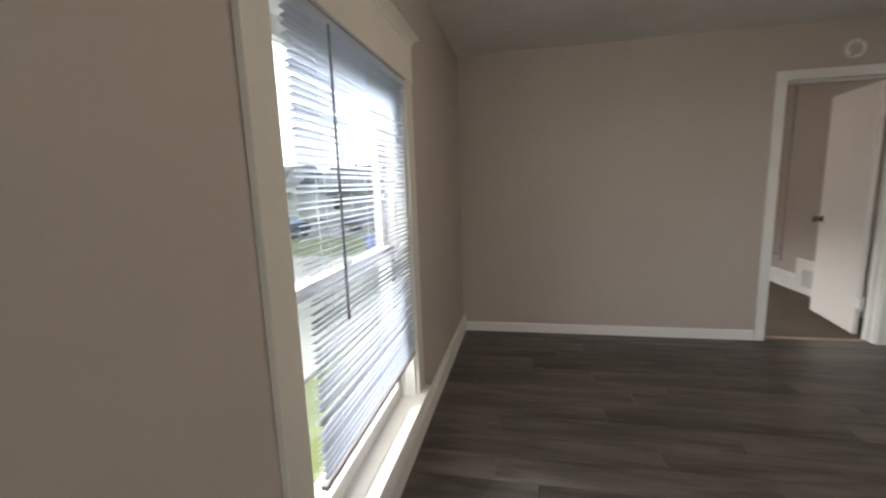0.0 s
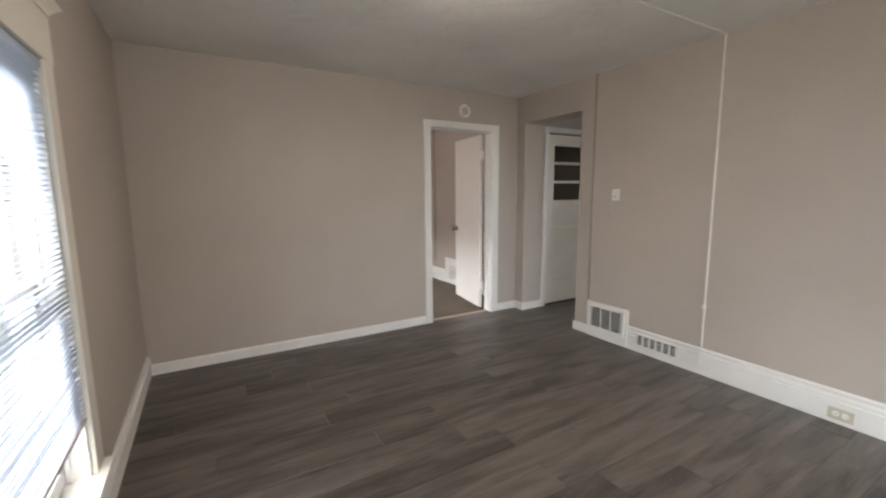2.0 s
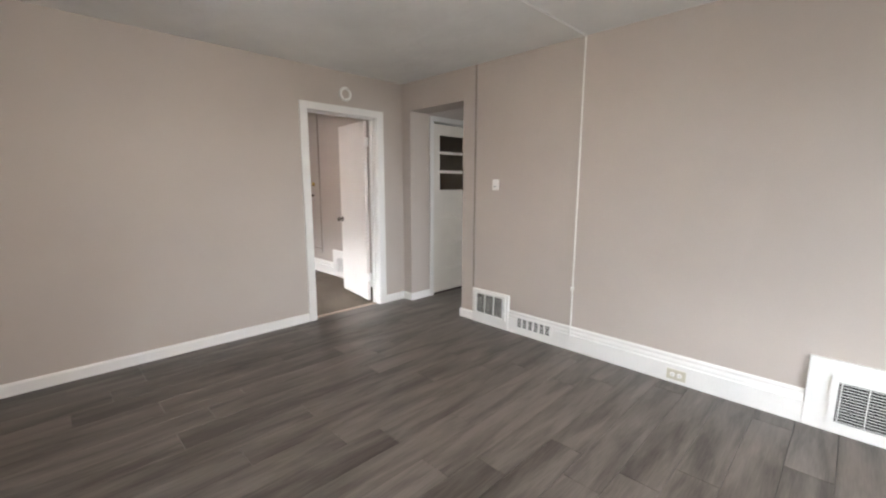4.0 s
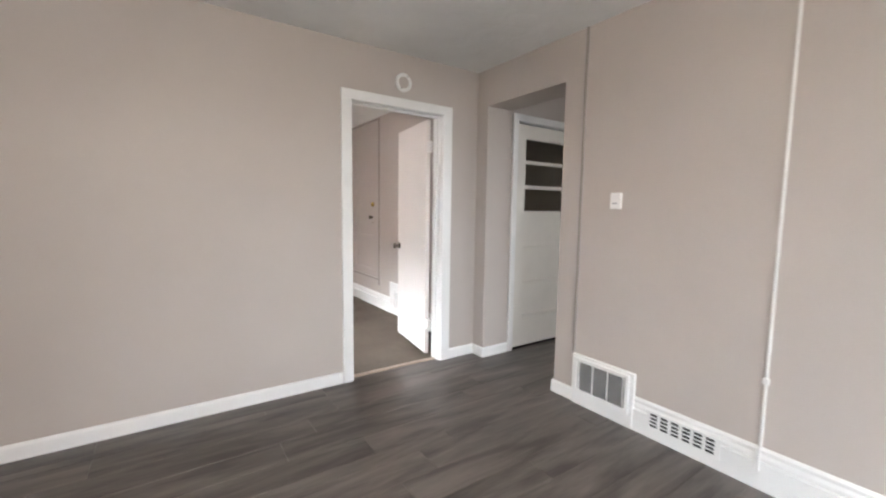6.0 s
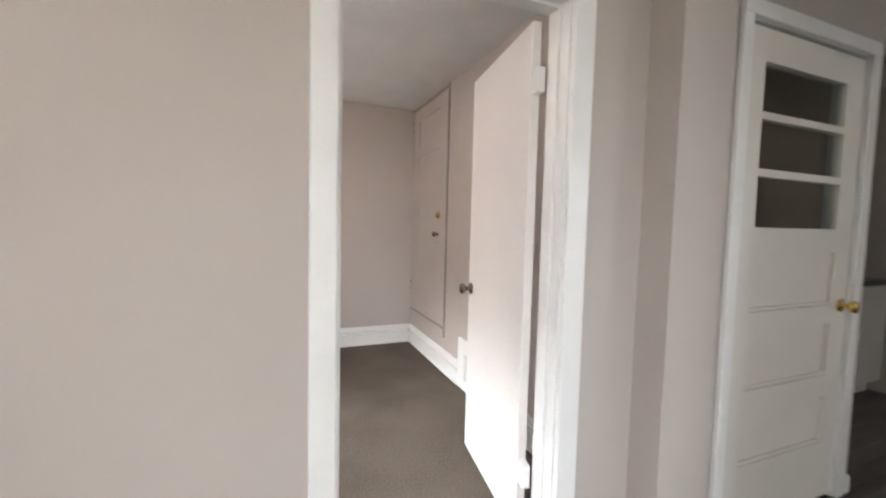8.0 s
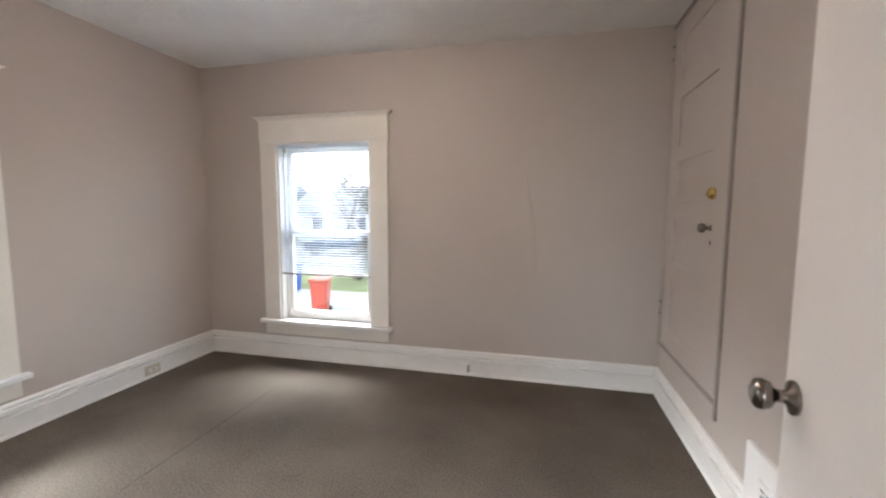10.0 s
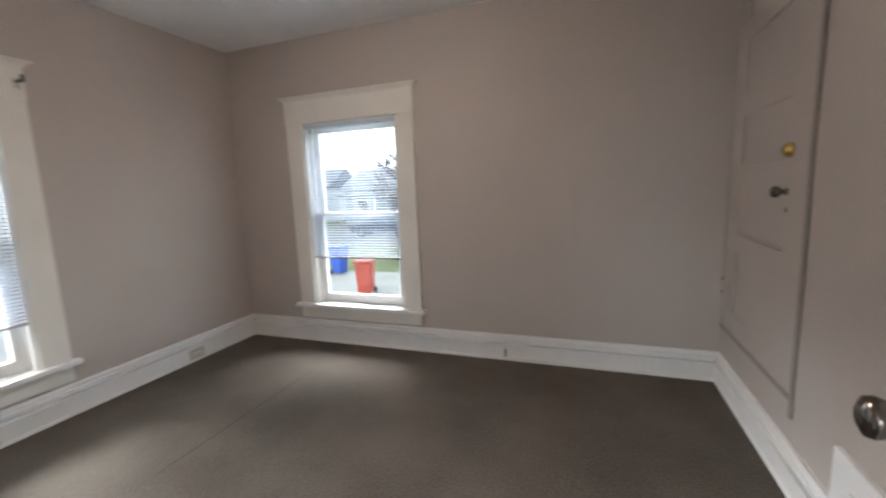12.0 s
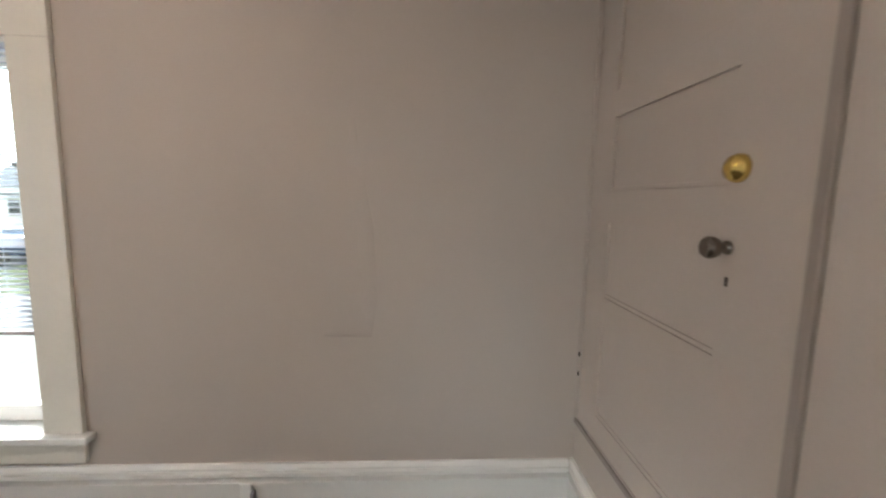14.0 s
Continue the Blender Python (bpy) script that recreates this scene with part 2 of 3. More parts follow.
    us = sorted({u0, u1, *(h for q in holes for h in q[:2] if u0 < h < u1)})
    zs = sorted({z0, z1, *(h for q in holes for h in q[2:] if z0 < h < z1)})
    nu, nz = len(us) - 1, len(zs) - 1

    def solid(i, j):
        if not (0 <= i < nu and 0 <= j < nz):
            return False
        u, z = (us[i] + us[i + 1]) / 2, (zs[j] + zs[j + 1]) / 2
        return not any(a < u < b and c < z < d for a, b, c, d in holes)

    bm = bmesh.new()
    made = {}

    def vert(i, j, k):
        if (i, j, k) not in made:
            d = (d0, d1)[k]
            made[i, j, k] = bm.verts.new((d, us[i], zs[j]) if axis == "x" else (us[i], d, zs[j]))
        return made[i, j, k]

    for i in range(nu):
        for j in range(nz):
            if not solid(i, j):
                continue
            for k in (0, 1):
                bm.faces.new([vert(a, b, k) for a, b in ((i, j), (i + 1, j), (i + 1, j + 1), (i, j + 1))])
            for di, dj, e in ((-1, 0, ((i, j), (i, j + 1))), (1, 0, ((i + 1, j), (i + 1, j + 1))), (0, -1, ((i, j), (i + 1, j))), (0, 1, ((i, j + 1), (i + 1, j + 1)))):
                if not solid(i + di, j + dj):
                    (a, b) = e
                    bm.faces.new((vert(*a, 0), vert(*b, 0), vert(*b, 1), vert(*a, 1)))
    bmesh.ops.recalc_face_normals(bm, faces=bm.faces)
    return bm


def part(name, bm, mat, parent=None, label="", place=None):
    """One mesh object, under a thing or a part when a parent is given."""
    me = bpy.data.meshes.new(name)
    bm.to_mesh(me)
    bm.free()
    me.materials.append(mat)
    ob = new(name, me)
    if parent:
        ob.parent = parent
    if place:
        ob.matrix_basis = place
    if label:
        ob["label"] = label
    return ob


def thing(name, label, category, place=None, group="", kind=""):
    ob = new(name)
    ob.empty_display_size = 0.1
    if place:
        ob.matrix_basis = place
    return tagged(ob, label, category, group, kind)


def setting(name, bm, mat, label, category):
    return tagged(part(name, bm, mat), label, category, "", "structure")


# ---- large structure ----
H = 2.43
LW = (-2.78, -1.71, 0.27, 1.85)
BW = (0.52, 1.43, 0.33, 1.80)
NW = (0.74, 1.57, 0.33, 1.79)
def opened(w):
    """A window's rough opening, with room for its sill."""
    return (w[0], w[1], w[2] - 0.03, w[3])


setting("wall_west_bedroom", pierced(0.115, 3.11, -0.3, 2.6, -0.125, 0.035, [opened(BW)], "x"), WALL, "greige painted outer bedroom wall with a window", "wall")
setting("wall_west", pierced(-5.56, 0.115, -0.3, 2.6, -0.16, 0.0, [opened(LW)], "x"), WALL, "greige painted outer wall with one large window", "wall")
setting("wall_partition", pierced(0.0, 3.66, -0.05, H, 0.0, 0.115, [(2.47, 3.27, -0.1, 2.05)], "y"), WALL, "greige painted partition wall with a doorway", "wall")
setting("wall_east_living", pierced(-5.40, 0.0, -0.05, H, 3.62, 3.89, [(-0.93, -0.14, -0.1, 2.135)], "x"), WALL, "greige painted wall with a cased kitchen opening", "wall")
setting("wall_east_bedroom", pierced(0.115, 2.95, -0.05, H, 3.66, 3.78, [(2.025, 2.935, 0.375, 2.395)], "x"), WALL, "greige painted bedroom wall with a painted-over door", "wall")
setting("wall_north", pierced(0.035, 3.78, -0.3, 2.6, 2.95, 3.11, [opened(NW)], "y"), WALL, "greige painted outer bedroom wall with one window", "wall")
# The wide opening is made up, out of view, to let fill light in.
setting("wall_south", pierced(0.0, 6.8, -0.3, 2.6, -5.56, -5.40, [(0.7, 2.9, 0.35, 1.9)], "y"), WALL, "greige painted outer wall with an added, unseen opening for light", "wall")
setting("wall_kitchen_door", pierced(3.89, 4.92, -0.05, H, -0.14, -0.02, [(3.95, 4.80, -0.1, 2.07)], "y"), WALL, "greige painted kitchen wall with a closet door", "wall")
setting("wall_closet", pierced(-0.02, 1.05, -0.05, H, 4.80, 4.92, [], "x"), CLOSET, "brown painted closet side wall", "wall")
setting("wall_kitchen_north", pierced(3.78, 6.8, -0.05, H, 1.05, 1.17, [], "y"), WALL, "plain greige kitchen wall behind the cabinets", "wall")
# Unseen opening, added so a lamp can light the kitchen.
setting("wall_kitchen_east", pierced(-5.56, 1.17, -0.3, 2.6, 6.8, 6.96, [(-4.8, -3.2, 0.95, 1.95)], "x"), WALL, "greige outer kitchen wall with an added opening for fill light", "wall")
setting("ceiling_living", boxes(((0, -5.4, H), (3.62, 0.0, H + 0.06))), CEIL, "white swirled plaster ceiling", "ceiling")
setting("ceiling_bedroom", boxes(((0.035, 0.115, H), (3.66, 2.95, H + 0.06))), CEIL, "white swirled plaster ceiling", "ceiling")
setting("ceiling_kitchen", boxes(((3.89, -5.4, H), (6.8, 1.05, H + 0.06)), ((3.78, -0.02, H), (3.89, 1.05, H + 0.06))), CEIL, "white plaster kitchen ceiling", "ceiling")
setting("roof_deck", boxes(((-0.16, -5.56, 2.6), (6.96, 3.11, 2.7))), UNDER, "dark roof deck over the rooms", "roof")
setting("floor_carpet", boxes(((0.0, 0.075, -0.05), (3.66, 2.95, 0.0))), CARPET, "worn grey-brown low pile bedroom carpet", "carpet")
floor = setting("floor", boxes(((0, -5.4, -0.06), (6.8, 0.05, -0.009)), ((3.78, 0.05, -0.06), (6.8, 1.05, -0.009))), UNDER, "grey-brown vinyl plank floor", "floor")
setting("threshold", boxes(((2.49, 0.045, -0.01), (3.25, 0.085, 0.007)), bevel=0.003), STRIP, "thin pale threshold strip between planks and carpet", "threshold")

# baseboards
BED = [(0, 0), (0.026, 0), (0.026, 0.014), (0.020, 0.020), (0.020, 0.104), (0.031, 0.107), (0.031, 0.120), (0.002, 0.123), (0.002, 0.141), (0.026, 0.143), (0.026, 0.156), (0.016, 0.161), (0.016, 0.170), (0.022, 0.174), (0.014, 0.187), (0, 0.187)]
EAST = [(0, 0), (0.021, 0), (0.021, 0.128), (0.010, 0.133), (0.010, 0.139), (0.022, 0.144), (0.020, 0.156), (0.012, 0.170), (0.014, 0.188), (0.004, 0.200), (0, 0.200)]
LOW = [(0, 0), (0.014, 0), (0.014, 0.070), (0.008, 0.083), (0, 0.085)]
WEST = [(0, 0), (0.020, 0), (0.020, 0.100), (0.026, 0.104), (0.026, 0.122), (0.014, 0.136), (0.010, 0.155), (0, 0.155)]


def baseboard(profile, p0, p1, out, label="white painted baseboard along the wall"):
    setting("baseboard", prism(profile, p0, p1, out), TRIM, label, "baseboard")


baseboard(LOW, (0.021, 0), (2.405, 0), (0, -1), "low white baseboard along the partition wall")
baseboard(LOW, (3.345, 0), (3.606, 0), (0, -1), "low white baseboard beside the door")
baseboard(LOW, (3.62, 0.0), (3.62, -0.154), (-1, 0), "low white baseboard at the kitchen opening")
baseboard(LOW, (3.62, -0.14), (3.90, -0.14), (0, -1), "low white baseboard in the kitchen opening")
baseboard(LOW, (3.62, -0.916), (3.62, -1.085), (-1, 0), "low white baseboard on the opening's pier")
baseboard(LOW, (3.62, -0.93), (3.89, -0.93), (0, 1), "low white baseboard in the kitchen opening")
baseboard(LOW, (4.86, -0.14), (4.92, -0.14), (0, -1), "low white baseboard by the closet door")
baseboard(EAST, (3.62, -1.115), (3.62, -3.60), (-1, 0), "tall moulded white baseboard with a vent cut in")
baseboard(EAST, (3.62, -4.2), (3.62, -5.40), (-1, 0), "tall moulded white baseboard")
baseboard(WEST, (0, -5.4), (0, 0.0), (1, 0), "white capped baseboard under the window")
baseboard(WEST, (0.026, -5.4), (3.60, -5.4), (0, 1))
BASE = "tall stepped white bedroom baseboard"
baseboard(BED, (0.035, 0.115), (0.035, 2.95), (1, 0), BASE)
baseboard(BED, (0.059, 2.95), (3.636, 2.95), (0, -1), BASE)
baseboard(BED, (3.66, 2.95), (3.66, 1.68), (-1, 0), BASE)
baseboard(BED, (3.66, 1.20), (3.66, 0.115), (-1, 0), BASE)
baseboard(BED, (0.059, 0.115), (2.395, 0.115), (0, 1), BASE)


# ---- doors ----
def knob(parent, place, mat=NICKEL, name="knob", label="brushed nickel round knob"):
    """A rose, neck and round knob, standing out along -Y of its place."""
    k = part(name, lathe([(0.031, 0), (0.031, -0.006), (0.012, -0.012), (0.012, -0.030), (0.024, -0.037), (0.0285, -0.050), (0.026, -0.060), (0.014, -0.066)]), mat, parent, label, place)
    return k


trim = thing("door_trim", "white painted casing round the bedroom doorway", "door trim", kind="structure")
part("jamb", boxes(((2.47, -0.002, 0), (2.49, 0.117, 2.05))), TRIM, trim)
part("jamb", boxes(((3.25, -0.002, 0), (3.27, 0.117, 2.05))), TRIM, trim)
part("head_jamb", boxes(((2.49, -0.002, 2.03), (3.25, 0.117, 2.05))), TRIM, trim)
part("door_stop", boxes(((2.49, 0.045, 0.01), (2.502, 0.085, 2.03)), bevel=0.002), TRIM, trim)
part("door_stop", boxes(((3.238, 0.045, 0.01), (3.25, 0.085, 2.03)), bevel=0.002), TRIM, trim)
part("door_stop", boxes(((2.502, 0.045, 2.018), (3.238, 0.085, 2.03)), bevel=0.002), TRIM, trim)
for y0, y1 in ((-0.022, 0.0), (0.115, 0.130)):
    part("casing", boxes(((2.408, y0, 0), (2.484, y1, 2.035)), bevel=0.006), TRIM, trim)
    part("casing", boxes(((3.256 if y0 < 0 else 3.312, y0, 0), (3.346, y1, 2.035)), bevel=0.006), TRIM, trim)
    part("head_casing", boxes(((2.408, y0 - 0.001, 2.032), (3.346, y1 + 0.001, 2.103)), bevel=0.006), TRIM, trim)

door = thing("bedroom_door", "flush white painted bedroom door standing open", "door", pose(3.204, 0.112, 0.022, 0, 0, 81.6))
leaf = part("leaf", boxes(((0.050, -0.036, 0.0), (0.745, 0.0, 2.0)), bevel=0.002), DOORW, door)
knob(door, pose(0.700, 0.0, 0.893, 0, 0, 180))
knob(door, pose(0.700, -0.036, 0.893))
part("latch_plate", boxes(((0.7445, -0.030, 0.863), (0.7465, -0.006, 0.923))), NICKEL, door, "worn nickel latch plate")
for z in (0.22, 1.73):
    part("hinge", boxes(((0.004, -0.034, z), (0.054, -0.004, z + 0.09)), bevel=0.002), TRIM, door, "white painted butt hinge")

cdoor_trim = thing("door_trim", "white painted casing round the closet door", "door trim", kind="structure")
part("jamb", boxes(((3.95, -0.141, 0), (3.965, -0.02, 2.07))), TRIM, cdoor_trim)
part("jamb", boxes(((4.785, -0.141, 0), (4.80, -0.02, 2.07))), TRIM, cdoor_trim)
part("head_jamb", boxes(((3.965, -0.141, 2.055), (4.785, -0.02, 2.07))), TRIM, cdoor_trim)
part("casing", boxes(((3.902, -0.162, 0), (3.958, -0.14, 2.06)), bevel=0.005), TRIM, cdoor_trim)
part("casing", boxes(((4.792, -0.162, 0), (4.855, -0.14, 2.06)), bevel=0.005), TRIM, cdoor_trim)
part("head_casing", boxes(((3.902, -0.163, 2.058), (4.855, -0.14, 2.118)), bevel=0.005), TRIM, cdoor_trim)

cdoor = thing("closet_door", "closed white panelled door with three glass lights", "door")
cells = [(4.075, 4.655, 1.277, 1.478), (4.075, 4.655, 1.508, 1.700), (4.075, 4.655, 1.728, 1.916)]
panels = [(4.075, 4.665, 0.935, 1.175), (4.075, 4.665, 0.61, 0.85), (4.075, 4.665, 0.29, 0.51)]
part("frame", pierced(3.969, 4.781, 0.02, 2.040, -0.138, -0.103, cells + panels, "y"), CREAM, cdoor)
for a, b, c, d in panels:
    part("panel", boxes(((a, -0.119, c), (b, -0.108, d))), CREAM, cdoor)
    part("panel_moulding", boxes(((a + 0.001, -0.136, c + 0.001), (b - 0.001, -0.1195, c + 0.018)), bevel=0.006), CREAM, cdoor)
for a, b, c, d in cells:
    part("pane", boxes(((a, -0.122, c), (b, -0.118, d))), GLASS, cdoor, "clear glass light")
knob(cdoor, pose(4.735, -0.138, 0.93), BRASS, label="polished brass round knob")

# painted-over door high in the bedroom wall
pdoor = thing("painted_over_door", "old panelled door painted shut in wall colour", "door", pose(0.06, 0.12, 0))
pan = [(2.11, 2.66, z0, z1) for z0, z1 in ((0.47, 0.83), (0.92, 1.19), (1.30, 1.55), (1.64, 1.93), (2.02, 2.28))]
part("leaf", pierced(1.908, 2.812, 0.378, 2.392, 3.603, 3.640, pan, "x"), WALL, pdoor)
for a, b, c, d in pan:
    part("panel", boxes(((3.613, a, c), (3.630, b, d))), WALL, pdoor)
    part("panel_moulding", boxes(((3.607, a + 0.001, c + 0.001), (3.6125, b - 0.001, c + 0.014)), bevel=0.002), WALL, pdoor)
part("knob", lathe([(0.015, 0), (0.015, -0.004), (0.010, -0.007), (0.010, -0.022), (0.020, -0.026), (0.024, -0.036), (0.024, -0.046), (0.019, -0.053), (0.010, -0.055)]), NICKEL, pdoor, "tarnished nickel round knob", pose(3.603, 2.094, 1.168, 0, 0, -90))
part("deadbolt", lathe([(0.030, 0), (0.030, -0.010), (0.024, -0.022), (0.014, -0.026), (0.010, -0.030)]), BRASS, pdoor, "brass deadbolt cylinder", pose(3.603, 2.082, 1.335, 0, 0, -90))
part("keyhole", boxes(((3.600, 2.085, 1.085), (3.6035, 2.091, 1.105))), IRON, pdoor)
for z in (2.24, 0.60):
    part("hinge", boxes(((3.594, 2.808, z - 0.045), (3.603, 2.820, z + 0.045)), bevel=0.002), WALL, pdoor, "painted hinge with bare pins")
    for dz in (-0.04, 0.04):
        part("hinge_pin", lathe([(0.004, 0), (0.004, 0.016)], "Z", 8), IRON, pdoor, "dark bare hinge pin", pose(3.592, 2.814, z + dz))
batten = thing("wall_batten", "thin batten round the sealed door, mostly dark taupe", "trim", pose(0.06, 0.12, 0), kind="structure")
part("upright", boxes(((3.588, 1.876, 0.29), (3.600, 1.900, H)), bevel=0.003), BATTEN, batten)
part("bottom_strip", boxes(((3.590, 1.902, 0.352), (3.600, 2.825, 0.372)), bevel=0.003), BATTEN, batten)
part("top_strip", boxes(((3.590, 1.902, 2.398), (3.600, 2.825, 2.418)), bevel=0.003), BATTEN, batten)
part("side_strip", boxes(((3.590, 2.816, 0.374), (3.600, 2.829, 2.396)), bevel=0.003), WALL, batten)


# ---- windows and blinds ----
def crown(u0, u1, z0, z1, d, flare):
    """The flared cap of a window head."""
    bm = bmesh.new()
    rings = []
    for k in range(6):
        s = k / 5
        e = flare * (1 - math.cos(s * math.pi / 2))
        z = z0 + (z1 - z0) * s
        rings.append([bm.verts.new(p) for p in ((u0 - e, 0, z), (u0 - e, -d - e, z), (u1 + e, -d - e, z), (u1 + e, 0, z))])
    for a, b in zip(rings, rings[1:]):
        for i in range(4):
            bm.faces.new((a[i], a[(i + 1) % 4], b[(i + 1) % 4], b[i]))
    bm.faces.new(rings[0])
    bm.faces.new(rings[-1])
    bmesh.ops.recalc_face_normals(bm, faces=bm.faces)
    return bm


def window(name, label, place, u0, u1, z0, z1, head, cas, mid, apron, horn=0.035):
    """A double-hung window; along the wall u, outward +Y, z up."""
    w = thing(name, label, "window", place, kind="structure")
    c = 0.02
    part("casing", boxes(((u0 - cas, -c, z0 - 0.002), (u0 + 0.004, 0, z1 + 0.01)), bevel=0.003), CREAM, w)
    part("casing", boxes(((u1 - 0.004, -c, z0 - 0.002), (u1 + cas, 0, z1 + 0.01)), bevel=0.003), CREAM, w)
    part("head_casing", boxes(((u0 - cas - 0.004, -c - 0.004, z1 - 0.004), (u1 + cas + 0.004, 0, z1 + head - 0.04)), bevel=0.003), CREAM, w)
    part("crown_moulding", crown(u0 - cas - 0.006, u1 + cas + 0.006, z1 + head - 0.04, z1 + head, c + 0.006, 0.035), CREAM, w)
    part("window_sill", boxes(((u0 - cas - horn, -0.055, z0 - 0.028), (u1 + cas + horn, 0.0, z0)), ((u0, 0.0, z0 - 0.028), (u1, 0.085, z0)), bevel=0.004), TRIM, w)
    if apron:
        part("apron", boxes(((u0 - cas, -0.018, z0 - apron), (u1 + cas, 0, z0 - 0.03)), bevel=0.003), CREAM, w)
    for a, b in ((u0, u0 + 0.018), (u1 - 0.018, u1)):
        part("jamb_lining", boxes(((a, 0.0, z0), (b, 0.16, z1 - 0.018))), TRIM, w)
    part("head_lining", boxes(((u0, 0.0, z1 - 0.018), (u1, 0.16, z1))), TRIM, w)
    part("outer_sill", boxes(((u0 - 0.03, 0.085, z0 - 0.03), (u1 + 0.03, 0.21, z0 + 0.006)), bevel=0.004), TRIM, w)
    a, b = u0 + 0.02, u1 - 0.02
    for nm, y0, y1, s0, s1, foot, top in (("lower_sash", 0.075, 0.108, z0 + 0.004, mid + 0.022, 0.065, 0.040), ("upper_sash", 0.112, 0.145, mid - 0.022, z1 - 0.02, 0.040, 0.050)):
        hole = (a + 0.055, b - 0.055, s0 + foot, s1 - top)
        sash = part(nm, pierced(a, b, s0, s1, y0, y1, [hole], "y"), TRIM, w)
        ym = (y0 + y1) / 2
        pane = part("pane", boxes(((hole[0], ym - 0.002, hole[2]), (hole[1], ym + 0.002, hole[3]))), GLASS, sash, "clear glass pane")
        pane.visible_shadow = False
    for a2, b2 in ((u0 + 0.018, u0 + 0.032), (u1 - 0.032, u1 - 0.018)):
        part("stop_bead", boxes(((a2, 0.055, z0), (b2, 0.073, z1 - 0.02)), bevel=0.003), TRIM, w)
    part("sash_lock", boxes((((u0 + u1) / 2 - 0.03, 0.080, mid + 0.022), ((u0 + u1) / 2 + 0.03, 0.104, mid + 0.040)), bevel=0.004), CREAM, w)
    return w


def blind(label, place, u0, u1, top, bottom, y, tilt, wand_u, wand_len):
    """A venetian blind of one-inch slats, hung by its headrail."""
    t = thing("window_blind", label, "blind", place, "mini blinds in the windows")
    part("headrail", boxes(((u0, y - 0.016, top - 0.028), (u1, y + 0.016, top)), bevel=0.002), SLAT, t)
    # Added grey strip draws the shadow line between headrail and window head.
    part("headrail_shadow", boxes(((u0 - 0.004, y - 0.018, top + 0.0005), (u1 + 0.004, y + 0.018, top + 0.0095))), RAIL, t, "grey strip painting the shadow line above the headrail")
    part("bottom_rail", boxes(((u0, y - 0.012, bottom - 0.010), (u1, y + 0.012, bottom + 0.006)), bevel=0.004), RAIL, t, "bottom rail with its shade painted in as grey-mauve")
    bm = bmesh.new()
    n = 5
    rows = []
    for k in range(n):
        s = k / (n - 1) - 0.5
        rows.append([bm.verts.new((u, s * 0.025, 0.0028 * (1 - 4 * s * s))) for u in (u0 + 0.004, u1 - 0.004)])
    for p, q in zip(rows, rows[1:]):
        f = bm.faces.new((p[0], p[1], q[1], q[0]))
        f.smooth = True
    ret = bmesh.ops.extrude_face_region(bm, geom=bm.faces[:])
    bmesh.ops.translate(bm, vec=(0, 0, -0.0006), verts=[v for v in ret["geom"] if isinstance(v, bmesh.types.BMVert)])
    bmesh.ops.recalc_face_normals(bm, faces=bm.faces)
    me = bpy.data.meshes.new("slat")
    bm.to_mesh(me)
    bm.free()
    me.materials.append(SLAT)
    z = bottom + 0.022
    rng = random.Random(int(abs(u0) * 100))
    while z < top - 0.04:
        ob = new("slat", me)
        ob.parent = t
        ob.matrix_basis = pose(0, y, z, tilt + rng.uniform(-1.2, 1.2), rng.uniform(-0.1, 0.1), 0)
        z += 0.0205
    for u in (u0 + 0.12, (u0 + u1) / 2, u1 - 0.12):
        for dy in (-0.0135, 0.0135):
            part("ladder_cord", boxes(((u - 0.0008, y + dy - 0.0006, bottom), (u + 0.0008, y + dy + 0.0006, top - 0.02))), SLAT, t)
    part("tilt_wand", lathe([(0.0045, 0), (0.0045, -wand_len + 0.03), (0.006, -wand_len + 0.02), (0.005, -wand_len)], "Z", 8), WAND, t, "grey hexagonal tilt wand", pose(wand_u, y - 0.028, top - 0.03))
    return t


WESTM = pose(0, 0, 0, 0, 0, 90)
BEDM = pose(0.035, 0.12, 0, 0, 0, 90)
NORTHM = pose(0.06, 2.95, 0)
window("window_1", "white double-hung window in a tall cased frame", WESTM, -2.78, -1.71, 0.27, 1.85, 0.21, 0.10, 1.05, 0.0, 0.012)
window("window_2", "white double-hung bedroom window with a crown-topped casing", BEDM, 0.40, 1.31, 0.33, 1.80, 0.195, 0.135, 1.06, 0.125)
window("window_3", "white narrow double-hung window with a crown-topped casing", NORTHM, 0.68, 1.51, 0.33, 1.79, 0.205, 0.140, 1.06, 0.125)
blind("white mini blind lowered nearly to the sill", WESTM, -2.685, -1.70, 1.842, 0.505, 0.006, -15, -2.50, 0.86)
blind("white mini blind lowered two thirds, slats open", BEDM, 0.412, 1.298, 1.788, 0.60, 0.020, 8, 0.53, 0.62)
blind("white mini blind lowered two thirds over a narrow window", NORTHM, 0.692, 1.498, 1.778, 0.722, 0.020, 8, 0.76, 0.0401)

# curtain rod bracket left on the casing
br = thing("curtain_bracket", "small dark metal curtain bracket on the casing", "bracket", pose(0.035, 0.12, 0))
part("plate", boxes(((0.020, 1.400, 1.845), (0.024, 1.430, 1.900))), IRON, br)
part("arm", boxes(((0.022, 1.409, 1.878), (0.085, 1.421, 1.888)), ((0.075, 1.409, 1.878), (0.085, 1.421, 1.912))), IRON, br)


# ---- fixtures on the living room walls ----
def grille(name, label, place, w, h, frame_w, cols, rows_n, group="heating registers"):
    """A wall register: a frame, a near-black sheet painting the shade behind, louvres and mullions; w along X, facing
    -Y.
    """
    g = thing(name, label, "register", place, group)
